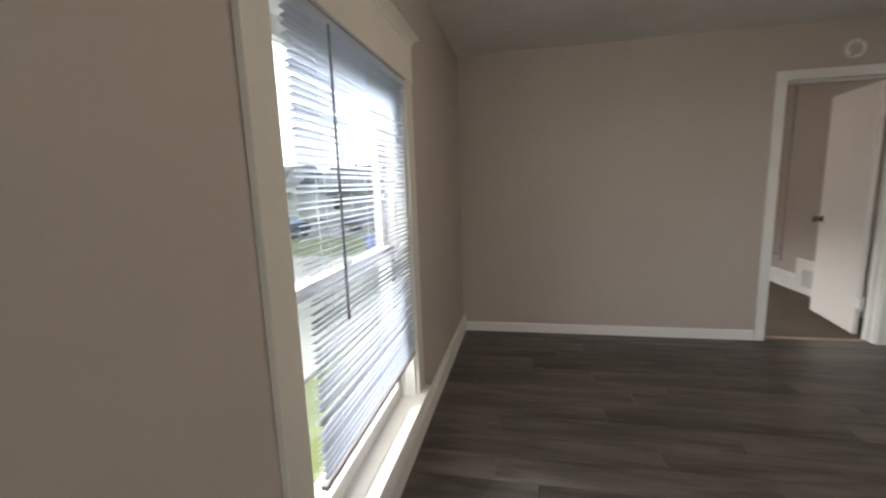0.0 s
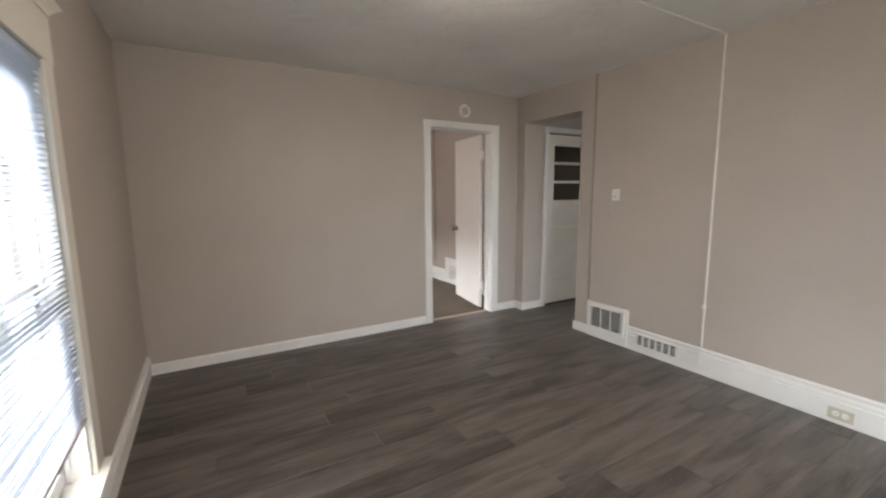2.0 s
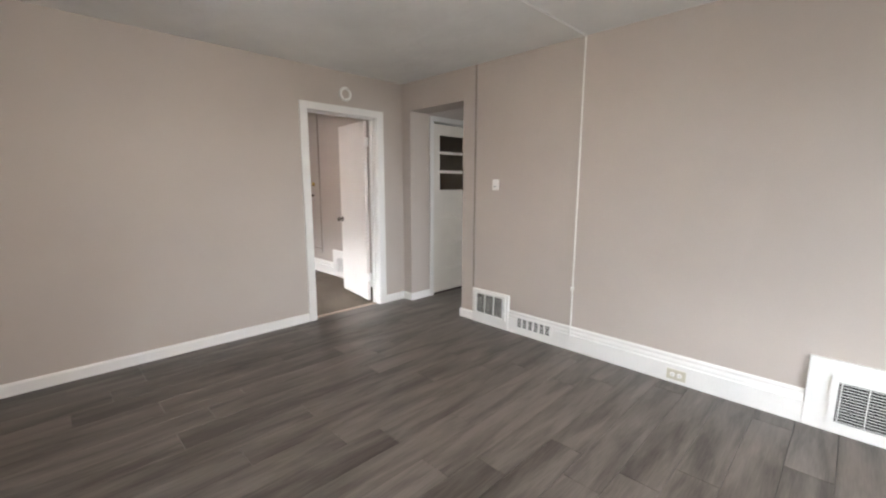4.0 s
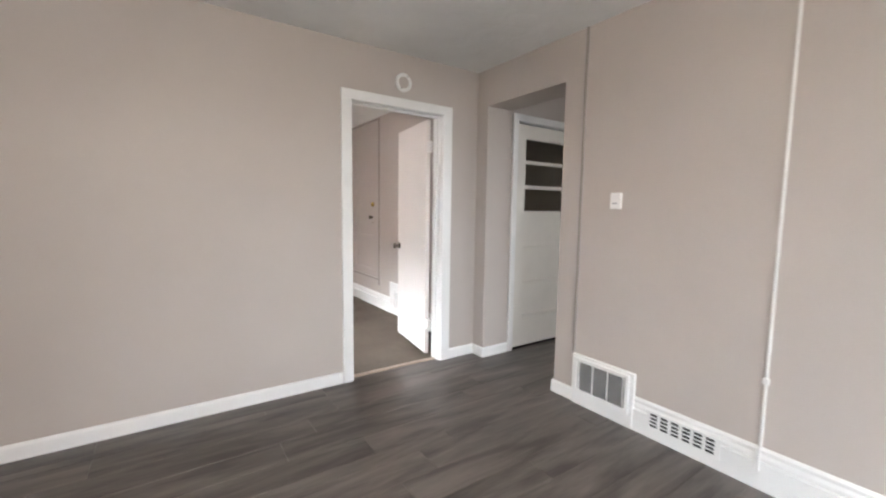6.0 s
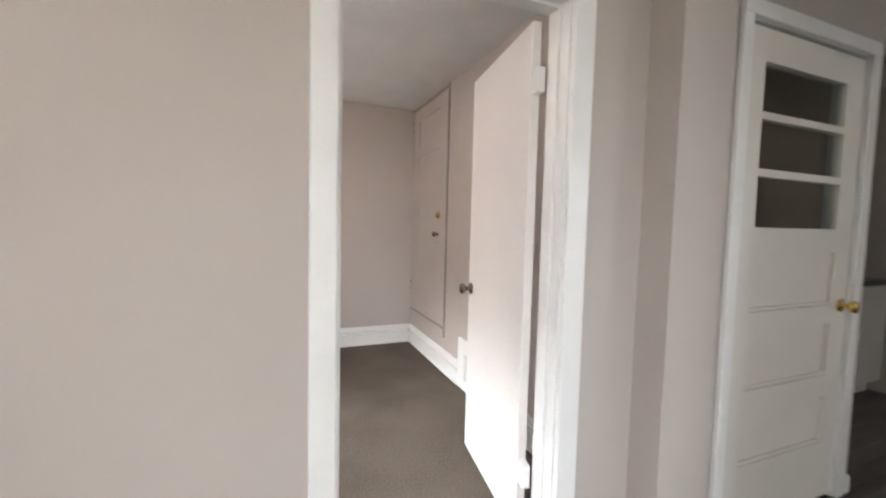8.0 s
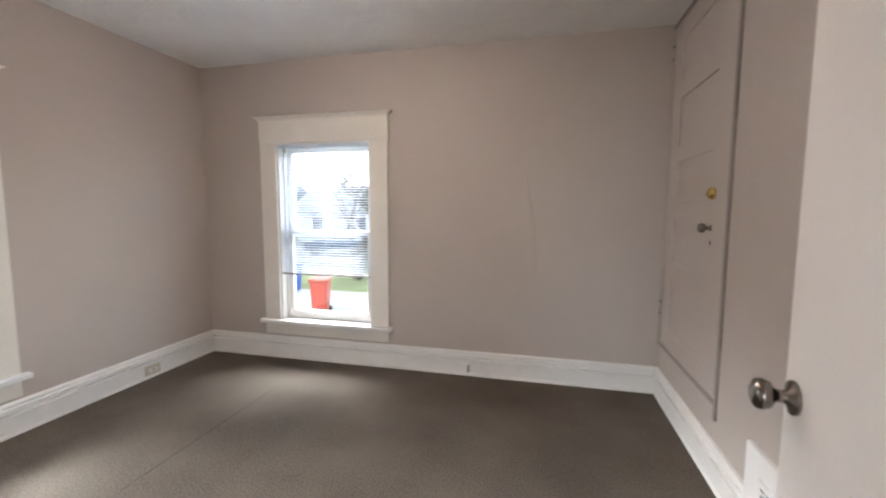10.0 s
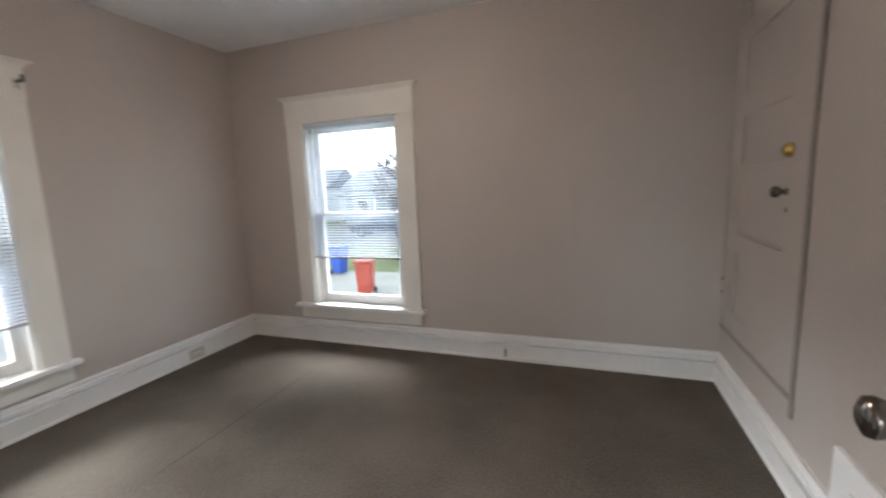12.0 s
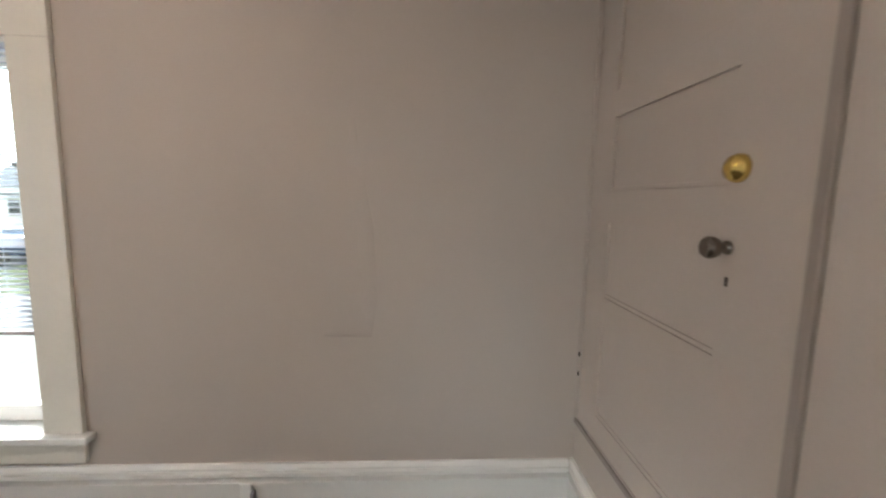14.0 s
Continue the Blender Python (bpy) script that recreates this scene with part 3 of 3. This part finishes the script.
    part("frame", pierced(0, w, 0, h, -0.012, 0.0, [(frame_w, w - frame_w, frame_w, h - frame_w)], "y"), TRIM, g)
    part("opening_shade", boxes(((frame_w, -0.0028, frame_w), (w - frame_w, -0.0005, h - frame_w))), DARK, g, "near-black sheet painting the shade behind the louvres")
    for i in range(cols + 1):
        u = frame_w + (w - 2 * frame_w) * (0.04 + 0.92 * i / cols)
        part("mullion", boxes(((u - 0.002, -0.0115, frame_w), (u + 0.002, -0.003, h - frame_w))), TRIM, g)
    for j in range(rows_n):
        z = frame_w + (h - 2 * frame_w) * (j + 0.5) / rows_n
        part("louvre", boxes(((frame_w, -0.0075, z - 0.0017), (w - frame_w, -0.0058, z + 0.0017))), TRIM, g)
    return g


EASTM = lambda y, z, x=3.62: pose(x, y, z, 0, 0, -90)
setting("register_panel", boxes(((3.592, -1.535, 0.0), (3.62, -1.10, 0.335)), bevel=0.004), TRIM, "white painted panel raised behind a register", "trim")
grille("wall_register", "white metal heating register with fine louvres", EASTM(-1.125, 0.085, 3.592), 0.385, 0.235, 0.022, 3, 12)
setting("register_panel", boxes(((3.594, -4.20, 0.0), (3.62, -3.60, 0.412)), bevel=0.005), TRIM, "white painted panel raised behind a register", "trim")
grille("wall_register", "white metal heating register near the corner", EASTM(-3.70, 0.04, 3.594), 0.40, 0.29, 0.03, 3, 14)

vent = thing("baseboard_vent", "slotted white vent cut into the baseboard", "vent")
slots = [(0.02 + i * 0.0575, 0.02 + i * 0.0575 + 0.040, 0.014 + j * 0.021, 0.014 + j * 0.021 + 0.015) for i in range(6) for j in range(4)]
part("plate", pierced(0, 0.375, 0, 0.106, -0.004, 0.0, slots, "y"), TRIM, vent, place=EASTM(-1.62, 0.056, 3.5985))
# Flat black sheet paints the shade inside the vent slots.
part("opening_shade", boxes(((0.01, -0.001, 0.008), (0.365, 0.0, 0.098))), DARK, vent, "near-black sheet painting the shade behind the slots", EASTM(-1.62, 0.056, 3.5988))


def outlet(label, place):
    o = thing("wall_outlet", label, "outlet", place, "outlets in the baseboards")
    part("cover_plate", boxes(((0, -0.008, 0), (0.118, 0.0, 0.072)), bevel=0.003), IVORY, o)
    for u in (0.038, 0.080):
        s = part("socket", lathe([(0.0165, 0.0), (0.0165, -0.0105), (0.015, -0.0115)], "Y", 20), PLASTIC, o, "", pose(u, 0, 0.036))
        for du in (-0.006, 0.004):
            # Socket slots are raised black bars, their inner shade painted on.
            part("slot", boxes(((du, -0.0122, -0.005), (du + 0.002, -0.0114, 0.005))), DARK, s)
    part("screw", lathe([(0.003, 0), (0.003, -0.0092)], "Y", 8), NICKEL, o, "", pose(0.059, 0, 0.036))


outlet("ivory duplex outlet in the white baseboard", EASTM(-2.89, 0.026, 3.599))
outlet("ivory duplex outlet in the bedroom baseboard", pose(0.0545, 2.28, 0.022, 0, 0, 90))

conduit = thing("wire_raceway", "thin white cable raceway up the wall and ceiling", "cable raceway")
part("wall_run", boxes(((3.610, -2.154, 0.19), (3.62, -2.141, H)), bevel=0.003), TRIM, conduit)
part("ceiling_run", boxes(((1.79, -2.154, H - 0.010), (3.610, -2.141, H)), bevel=0.003), CEIL, conduit)
part("joint_cover", boxes(((3.603, -2.160, 0.50), (3.62, -2.134, 0.53)), bevel=0.003), TRIM, conduit)
part("floor_stub", boxes(((3.590, -2.156, 0.09), (3.600, -2.138, 0.20)), bevel=0.003), TRIM, conduit)
# The darker taupe here paints the shadow of a groove in the wall.
pier = thing("wall_groove_strip", "slim wall strip darkened to paint a shadowed groove", "cable raceway")
part("cover", boxes(((3.608, -1.100, 0.34), (3.62, -1.084, H)), bevel=0.004), BATTEN, pier)

st = thing("thermostat", "small white wall thermostat", "thermostat", EASTM(-1.316, 1.294))
part("body", boxes(((0, -0.024, 0), (0.067, 0, 0.098)), bevel=0.005), PLASTIC, st)
part("display", boxes(((0.016, -0.0255, 0.030), (0.050, -0.0238, 0.037))), WAND, st, "grey slot")
al = thing("smoke_alarm_base", "round white alarm mounting ring above the door", "smoke alarm", pose(2.898, 0, 2.222))
part("ring", lathe([(0.068, 0), (0.068, -0.012), (0.060, -0.020), (0.047, -0.020), (0.043, -0.008)], "Y", 36), PLASTIC, al)
part("centre", lathe([(0.042, 0), (0.042, -0.0115)], "Y", 30), WALL, al, "wall-coloured centre")
for a in (60, 240):
    part("screw", lathe([(0.005, 0), (0.005, -0.0225)], "Y", 8), IRON, al, "", pose(0.054 * math.cos(radians(a)), 0, 0.054 * math.sin(radians(a))))

def ceiling_lamp(label, place, glass):
    """A flush lamp: a metal pan against the ceiling and a shallow frosted bowl."""
    c = thing("ceiling_lamp", label, "ceiling light", place, "flush ceiling lamps")
    part("pan", lathe([(0.165, 0), (0.165, -0.018), (0.155, -0.024), (0.10, -0.024)], "Z", 36), PLASTIC, c, "white metal pan")
    part("bowl", lathe([(0.150, -0.0245), (0.147, -0.045), (0.130, -0.070), (0.095, -0.090), (0.050, -0.101), (0.014, -0.105)], "Z", 36), glass, c, "lit frosted glass bowl")
    part("finial", lathe([(0.012, -0.1055), (0.012, -0.112), (0.006, -0.122)], "Z", 12), BRASS, c, "small brass finial")


ceiling_lamp("flush frosted glass ceiling lamp, lit warm", pose(1.62, -2.15, H), LAMPGLASS_LIVING)
ceiling_lamp("flush frosted glass bedroom ceiling lamp, lit warm", pose(1.80, 1.55, H), LAMPGLASS_BEDROOM)

# ---- fixtures in the bedroom ----
setting("register_panel", boxes(((3.638, 1.20, 0.0), (3.66, 1.68, 0.385)), bevel=0.004), TRIM, "white painted panel raised behind a register", "trim")
reg = thing("wall_register", "white stamped register with short slots", "register", EASTM(1.57, 0.07, 3.638), "heating registers")
slots = [(0.02 + i * 0.034, 0.02 + i * 0.034 + 0.024, 0.02 + j * 0.022, 0.02 + j * 0.022 + 0.011) for i in range(8) for j in range(9)]
part("plate", pierced(0, 0.31, 0, 0.23, -0.006, -0.0015, slots, "y"), TRIM, reg)
# Black sheet just behind the plate paints its slots' shade.
part("opening_shade", boxes(((0.015, -0.0012, 0.015), (0.295, -0.0002, 0.215))), DARK, reg, "near-black sheet painting the shade behind the slots")
jack = thing("phone_jack", "small white phone jack on the baseboard", "jack", pose(0.06, 0.12, 0))
part("body", boxes(((2.240, 2.785, 0.065), (2.285, 2.808, 0.125)), bevel=0.004), PLASTIC, jack)
part("cord", boxes(((2.283, 2.780, 0.035), (2.299, 2.803, 0.088)), bevel=0.003), WAND, jack, "grey cord stub")

def ridge(name, label, category, mat, points, wide, proud, out):
    """A shallow raised line on a surface, such as a plaster crease."""
    bm = bmesh.new()
    rows = []
    o = Vector(out)
    for k, p in enumerate(points):
        a, b = Vector(points[max(k - 1, 0)]), Vector(points[min(k + 1, len(points) - 1)])
        side = (b - a).normalized().cross(o).normalized()
        p = Vector(p)
        w = wide * (0.3 if k in (0, len(points) - 1) else 1.0)
        rows.append([bm.verts.new(p + side * w), bm.verts.new(p + side * w * 0.15 + o * proud), bm.verts.new(p - side * w * 0.25)])
    for p, q in zip(rows, rows[1:]):
        for i in range(2):
            f = bm.faces.new((p[i], p[i + 1], q[i + 1], q[i]))
            f.smooth = True
    bmesh.ops.recalc_face_normals(bm, faces=bm.faces)
    return setting(name, bm, mat, label, category)


ridge("plaster_ridge", "shallow raised line on the painted plaster wall", "wall crease", WALL, [(2.75, 2.95, 1.55), (2.77, 2.95, 1.35), (2.81, 2.95, 1.15), (2.825, 2.95, 0.85), (2.805, 2.95, 0.722), (2.63, 2.95, 0.720)], 0.050, 0.0045, (0, -1, 0))
# Broad low ridge down the east wall, tapering at both ends.
ridge("plaster_ridge", "shallow raised line on the painted plaster wall", "wall crease", WALL, [(3.62, -3.29, 1.46), (3.62, -3.25, 1.20), (3.62, -3.21, 0.90), (3.62, -3.185, 0.60)], 0.16, 0.006, (-1, 0, 0))
setting("carpet_seam", boxes(((1.059, 1.30, -0.001), (1.062, 2.42, 0.0012))), UNDER, "dark worn seam in the carpet", "carpet seam")

# ---- kitchen seen past the closet door ----
for i, x in enumerate((4.95, 5.55, 6.15)):
    cb = thing("base_cabinet", "white kitchen base cabinet under a dark worktop", "cabinet", pose(x, 0.45, 0), "kitchen cabinets")
    part("body", boxes(((0, 0.0, 0.10), (0.597, 0.595, 0.87)), ((0, 0.06, 0.0), (0.597, 0.595, 0.10))), CABINET, cb)
    d = part("door", boxes(((0.01, -0.02, 0.12), (0.587, -0.001, 0.86)), bevel=0.004), CABINET, cb)
    part("handle", boxes(((0.06, -0.045, 0.70), (0.072, -0.021, 0.80)), bevel=0.003), NICKEL, d)
    ub = thing("wall_cabinet", "white kitchen wall cabinet", "cabinet", pose(x, 0.72, 1.42), "kitchen cabinets")
    part("body", boxes(((0, 0.0, 0.0), (0.597, 0.329, 0.78))), CABINET, ub)
    d = part("door", boxes(((0.01, -0.02, 0.01), (0.587, -0.001, 0.77)), bevel=0.004), CABINET, ub)
    part("handle", boxes(((0.06, -0.045, 0.06), (0.072, -0.021, 0.16)), bevel=0.003), NICKEL, d)
wt = thing("worktop", "dark kitchen worktop over the base cabinets", "worktop")
part("slab", boxes(((4.94, 0.43, 0.87), (6.78, 1.048, 0.91)), bevel=0.004), COUNTER, wt)

# ---- outdoors ----
G = -1.8
setting("ground", boxes(((-400, -400, G - 0.5), (400, 400, G))), GRASS, "winter grass and bare soil to the horizon", "ground")
setting("road", boxes(((-21.0, -200, G - 0.1), (-13.5, 200, G + 0.02))), ASPHALT, "worn grey asphalt street", "road")
setting("pavement", boxes(((-13.5, -40, G - 0.1), (-3.0, 5.6, G + 0.06)), ((-13.5, 5.6, G - 0.1), (-3.0, 13.6, G + 0.055)), ((-3.0, 6.8, G - 0.1), (3.5, 13.6, G + 0.06))), CONCRETE, "pale concrete parking apron and walk", "pavement")
setting("road_north", boxes(((-13.4, 21.0, G - 0.1), (120, 28.0, G + 0.02))), ASPHALT, "worn grey asphalt side street", "road")


def cloud_bank():
    """Half a ring of bright overcast sky, far behind the houses."""
    bm = bmesh.new()
    rings = []
    for i in range(33):
        a = radians(20 + 250 * i / 32)
        rings.append([bm.verts.new((110 * math.cos(a), 110 * math.sin(a), z)) for z in (G - 0.3, 30, 75)])
    for p, q in zip(rings, rings[1:]):
        for k in range(2):
            bm.faces.new((p[k], q[k], q[k + 1], p[k + 1]))
    return bm


setting("backdrop", cloud_bank(), OVERCAST, "bright white overcast sky over the horizon", "sky")


def bin_(label, place, mat):
    b = thing("wheelie_bin", label, "bin", place, "rubbish bins outside")
    bm = boxes(((-0.24, -0.28, 0.06), (0.24, 0.28, 0.98)))
    for v in bm.verts:
        k = 0.8 if v.co.z < 0.5 else 1.0
        v.co.x *= k
        v.co.y *= k
    bmesh.ops.bevel(bm, geom=bm.edges[:], offset=0.03, segments=2, affect="EDGES")
    part("body", bm, mat, b)
    part("lid", boxes(((-0.27, -0.32, 0.985), (0.27, 0.30, 1.06)), bevel=0.025), mat, b)
    part("handle", boxes(((-0.2, 0.301, 0.90), (0.2, 0.34, 0.94)), bevel=0.01), mat, b)
    for x in (-0.23, 0.20):
        part("wheel", lathe([(0.10, 0), (0.10, 0.04)], "X", 16), TYRE, b, "black wheel", pose(x, 0.22, 0.10))


bin_("red plastic wheelie bin on the concrete", pose(-3.25, 10.4, G + 0.06, 0, 0, 15), REDBIN)
bin_("blue plastic wheelie bin on the concrete", pose(-9.1, 4.15, G + 0.06, 0, 0, 80), BLUEBIN)
bin_("blue plastic wheelie bin by the grass", pose(-5.9, 13.0, G + 0.06, 0, 0, 80), BLUEBIN)

pole = thing("utility_pole", "weathered brown wooden utility pole", "pole", pose(-7.6, 2.35, G))
part("shaft", lathe([(0.17, -0.2), (0.155, 4.0), (0.12, 9.5)], "Z", 16), POLE, pole)
part("crossarm", boxes(((-0.05, -1.2, 8.6), (0.05, 1.2, 8.72)), bevel=0.01), POLE, pole)


def car(label, place, mat):
    c = thing("parked_car", label, "car", place, "parked cars")
    bm = bmesh.new()
    prof = [(-2.15, 0.35), (-2.2, 0.75), (-2.0, 0.92), (-1.25, 0.98), (-0.6, 1.42), (0.75, 1.45), (1.55, 1.0), (2.1, 0.95), (2.2, 0.6), (2.15, 0.35)]
    sides = []
    for sgn in (-1, 1):
        sides.append([bm.verts.new((x, sgn * (0.86 if z < 1.1 else 0.66), z)) for x, z in prof])
    for i in range(len(prof)):
        j = (i + 1) % len(prof)
        bm.faces.new((sides[0][i], sides[0][j], sides[1][j], sides[1][i]))
    for s in sides:
        bm.faces.new(s)
    bmesh.ops.recalc_face_normals(bm, faces=bm.faces)
    bmesh.ops.bevel(bm, geom=bm.edges[:], offset=0.05, segments=2, affect="EDGES")
    part("body", bm, mat, c)
    for s in (-1, 1):
        w = boxes(((-0.85, -0.01, 1.03), (0.95, 0.01, 1.36)), bevel=0.008)
        for v in w.verts:
            if v.co.z > 1.2:
                v.co.x *= 0.72
        part("side_window", w, PANE_DARK, c, "dark glass", pose(0, s * 0.775, 0, s * 24, 0, 0))
        part("tail_light", boxes(((-2.24, s * 0.72 - 0.12, 0.70), (-2.16, s * 0.72 + 0.12, 0.82)), bevel=0.01), REDBIN, c)
        part("headlight", boxes(((2.12, s * 0.66 - 0.14, 0.68), (2.22, s * 0.66 + 0.14, 0.80)), bevel=0.01), PLASTIC, c)
        for x in (-1.35, 1.35):
            wh = part("wheel", lathe([(0.20, -0.09), (0.32, -0.10), (0.32, 0.10), (0.20, 0.09)], "Y", 20), TYRE, c, "", pose(x, s * 0.80, 0.32))
            part("rim", lathe([(0.19, -0.095), (0.19, 0.095)], "Y", 16), NICKEL, wh)


car("red parked hatchback across the street", pose(-15.4, 5.0, G + 0.02, 0, 0, 80), REDCAR)
car("blue-grey parked car on the street", pose(-15.0, 11.5, G + 0.02, 0, 0, 95), BLUECAR)
car("blue-grey parked car at the kerb", pose(-10.6, 25.5, G + 0.02, 0, 0, 10), BLUECAR)
car("blue-grey parked car down the street", pose(-14.8, 20.0, G + 0.02, 0, 0, 90), BLUECAR)


def house(label, place, w, d, h, roof, wall_mat, wins):
    """A gabled house: front on -Y, ridge along X."""
    o = thing("house", label, "house", place, "houses across the street")
    part("wall", boxes(((-w / 2, 0, 0), (w / 2, d, h))), wall_mat, o)
    bm = bmesh.new()
    e = 0.4
    a = [bm.verts.new(p) for p in ((-w / 2 - e, -e, h - 0.05), (w / 2 + e, -e, h - 0.05), (w / 2 + e, d + e, h - 0.05), (-w / 2 - e, d + e, h - 0.05), (-w / 2 - e, d / 2, h + roof), (w / 2 + e, d / 2, h + roof))]
    for f in ((0, 1, 5, 4), (2, 3, 4, 5), (0, 4, 3), (1, 2, 5), (0, 3, 2, 1)):
        bm.faces.new([a[i] for i in f])
    bmesh.ops.recalc_face_normals(bm, faces=bm.faces)
    part("roof", bm, SHINGLE, o, "grey shingle roof")
    for j in range(int(h / 0.22)):
        part("siding_board", boxes(((-w / 2, -0.02, j * 0.22), (w / 2, -0.001, j * 0.22 + 0.2))), wall_mat, o)
    for x, z, ww, hh in wins:
        wi = part("window", pierced(x, x + ww, z, z + hh, -0.06, -0.021, [(x + 0.08, x + ww - 0.08, z + 0.08, z + hh / 2 - 0.03), (x + 0.08, x + ww - 0.08, z + hh / 2 + 0.03, z + hh - 0.08)], "y"), TRIM, o)
        part("pane", boxes(((x + 0.06, -0.04, z + 0.06), (x + ww - 0.06, -0.03, z + hh - 0.06))), PANE_DARK, wi, "dark glass")
    po = part("porch_roof", boxes(((-w / 2 + 0.6, -2.2, 2.75), (w / 2 - 0.6, -0.03, 2.9)), bevel=0.02), SHINGLE, o)
    for x in (-w / 2 + 0.8, 0, w / 2 - 0.8):
        part("porch_post", boxes(((x - 0.07, -2.1, 0), (x + 0.07, -1.96, 2.75))), SIDING, o)


two = [(-3.2, 3.5, 1.0, 1.5), (1.8, 3.5, 1.0, 1.5), (-3.0, 0.9, 1.3, 1.5), (1.6, 0.9, 1.3, 1.5)]
WEST_H = lambda x, y: pose(x, y, G, 0, 0, 90)
house("white sided house with a grey shingle roof", WEST_H(-26.5, 6.2), 9.0, 8.0, 3.6, 2.2, SIDING, two[2:])
house("blue-grey sided house with a grey roof", WEST_H(-26.5, 18.5), 8.5, 8.0, 4.6, 2.6, BRICKHOUSE, two[2:])
house("white sided house with a grey shingle roof", WEST_H(-27.0, -6.5), 9.0, 8.0, 4.6, 2.6, SIDING, two[2:])
house("blue-grey sided house with a grey roof", pose(-16.0, 36.0, G, 0, 0, 0), 9.0, 8.0, 3.4, 2.2, BRICKHOUSE, two[2:])
house("white sided house with a grey shingle roof", pose(-5.5, 38.0, G, 0, 0, 0), 8.5, 8.0, 3.6, 2.4, SIDING, two[2:])
house("white sided house with a grey shingle roof", pose(-29.0, 38.0, G, 0, 0, 0), 9.5, 8.0, 3.6, 2.4, SIDING, two[2:])


def tree(label, place, height, seed):
    """A bare winter tree: a tapered trunk, limbs and twigs."""
    rng = random.Random(seed)
    t = thing("tree", label, "tree", place, "bare trees")

    def limb(bm, p, dirn, length, r, depth):
        pts, q, d = [p.copy()], p.copy(), dirn.copy()
        n = 4
        for _ in range(n):
            d = (d + Vector((rng.uniform(-0.22, 0.22), rng.uniform(-0.22, 0.22), rng.uniform(-0.05, 0.16)))).normalized()
            q = q + d * length / n
            pts.append(q.copy())
        prev = None
        sides = 6 if depth < 2 else 4
        for k, pt in enumerate(pts):
            rr = r * (1 - 0.6 * k / n)
            ax = d.orthogonal().normalized()
            ay = d.cross(ax)
            ring = [bm.verts.new(pt + ax * rr * math.cos(2 * math.pi * i / sides) + ay * rr * math.sin(2 * math.pi * i / sides)) for i in range(sides)]
            if prev:
                for i in range(sides):
                    bm.faces.new((prev[i], prev[(i + 1) % sides], ring[(i + 1) % sides], ring[i]))
            prev = ring
        if depth < 4:
            for k in range(3 if depth else 6):
                s = rng.randint(2, n) if depth == 0 else rng.randint(1, n)
                side = Vector((rng.uniform(-1, 1), rng.uniform(-1, 1), rng.uniform(0.1, 0.7))).normalized()
                limb(bm, pts[s], (d * 0.45 + side).normalized(), length * rng.uniform(0.5, 0.72), r * (1 - 0.6 * s / n) * 0.6, depth + 1)

    trunk = bmesh.new()
    limb(trunk, Vector((0, 0, -0.1)), Vector((0, 0, 1)), height * 0.42, height * 0.028, 0)
    part("trunk", trunk, BARK, t, "bare grey trunk with limbs and twigs")


for i, (x, y, h) in enumerate(((-5.0, 16.5, 9.0), (-2.0, 31.0, 11.0), (-13.0, 31.5, 12.0), (-23.0, 12.8, 10.0), (-36.0, 3.0, 15.0), (-37.0, 10.0, 14.0), (-22.8, -0.5, 9.0), (-24.0, 33.0, 12.0), (-36.0, 22.0, 14.0), (-12.5, 46.0, 13.0), (-33.5, 14.0, 13.0), (-38.0, 6.5, 15.0), (-20.0, 43.0, 13.0), (-7.5, 49.0, 14.0), (-16.5, 48.0, 13.0), (-1.0, 47.0, 13.0), (-36.0, 17.5, 14.0))):
    tree("bare leafless winter tree", pose(x, y, G), h, 20 + i)

# ---- floor planks ----
PW, PL = 0.182, 1.22
rng = random.Random(5)
plank_mesh = {}


def plank(x0, x1, y0, y1):
    key = (round(x1 - x0, 3), round(y1 - y0, 3))
    if key not in plank_mesh:
        w, d = x1 - x0 - 0.0016, y1 - y0 - 0.0016
        bm = bmesh.new()
        b = 0.0012
        lo = [bm.verts.new(p) for p in ((0, 0, -0.008), (w, 0, -0.008), (w, d, -0.008), (0, d, -0.008))]
        mi = [bm.verts.new(p) for p in ((0, 0, -b), (w, 0, -b), (w, d, -b), (0, d, -b))]
        hi = [bm.verts.new(p) for p in ((b, b, 0), (w - b, b, 0), (w - b, d - b, 0), (b, d - b, 0))]
        for p, q in ((lo, mi), (mi, hi)):
            for i in range(4):
                bm.faces.new((p[i], p[(i + 1) % 4], q[(i + 1) % 4], q[i]))
        bm.faces.new(hi)
        bmesh.ops.recalc_face_normals(bm, faces=bm.faces)
        me = bpy.data.meshes.new("plank")
        bm.to_mesh(me)
        bm.free()
        me.materials.append(PLANK)
        plank_mesh[key] = me
    ob = new("plank", plank_mesh[key])
    ob.parent = floor
    ob.location = (x0 + 0.0008, y0 + 0.0008, 0)


def planks(xa, xb, ya, yb):
    y = ya
    while y < yb - 0.001:
        y1 = min(y + PW, yb)
        x = xa - rng.choice((0.0, 0.2, 0.4, 0.6, 0.8, 1.0))
        while x < xb - 0.001:
            x1 = min(x + PL, xb)
            a = max(x, xa)
            if x1 - a > 0.01:
                plank(a, x1, y, y1)
            x += PL
        y = y1


planks(0.0, 3.62, -5.40, -0.93 + 0.0)
planks(0.0, 6.8, -0.93, -0.14)
planks(0.0, 3.62, -0.14, 0.0)
planks(2.49, 3.25, 0.0, 0.045)
planks(3.89, 6.8, -5.4, -0.93)
planks(4.92, 6.8, -0.14, 1.05)
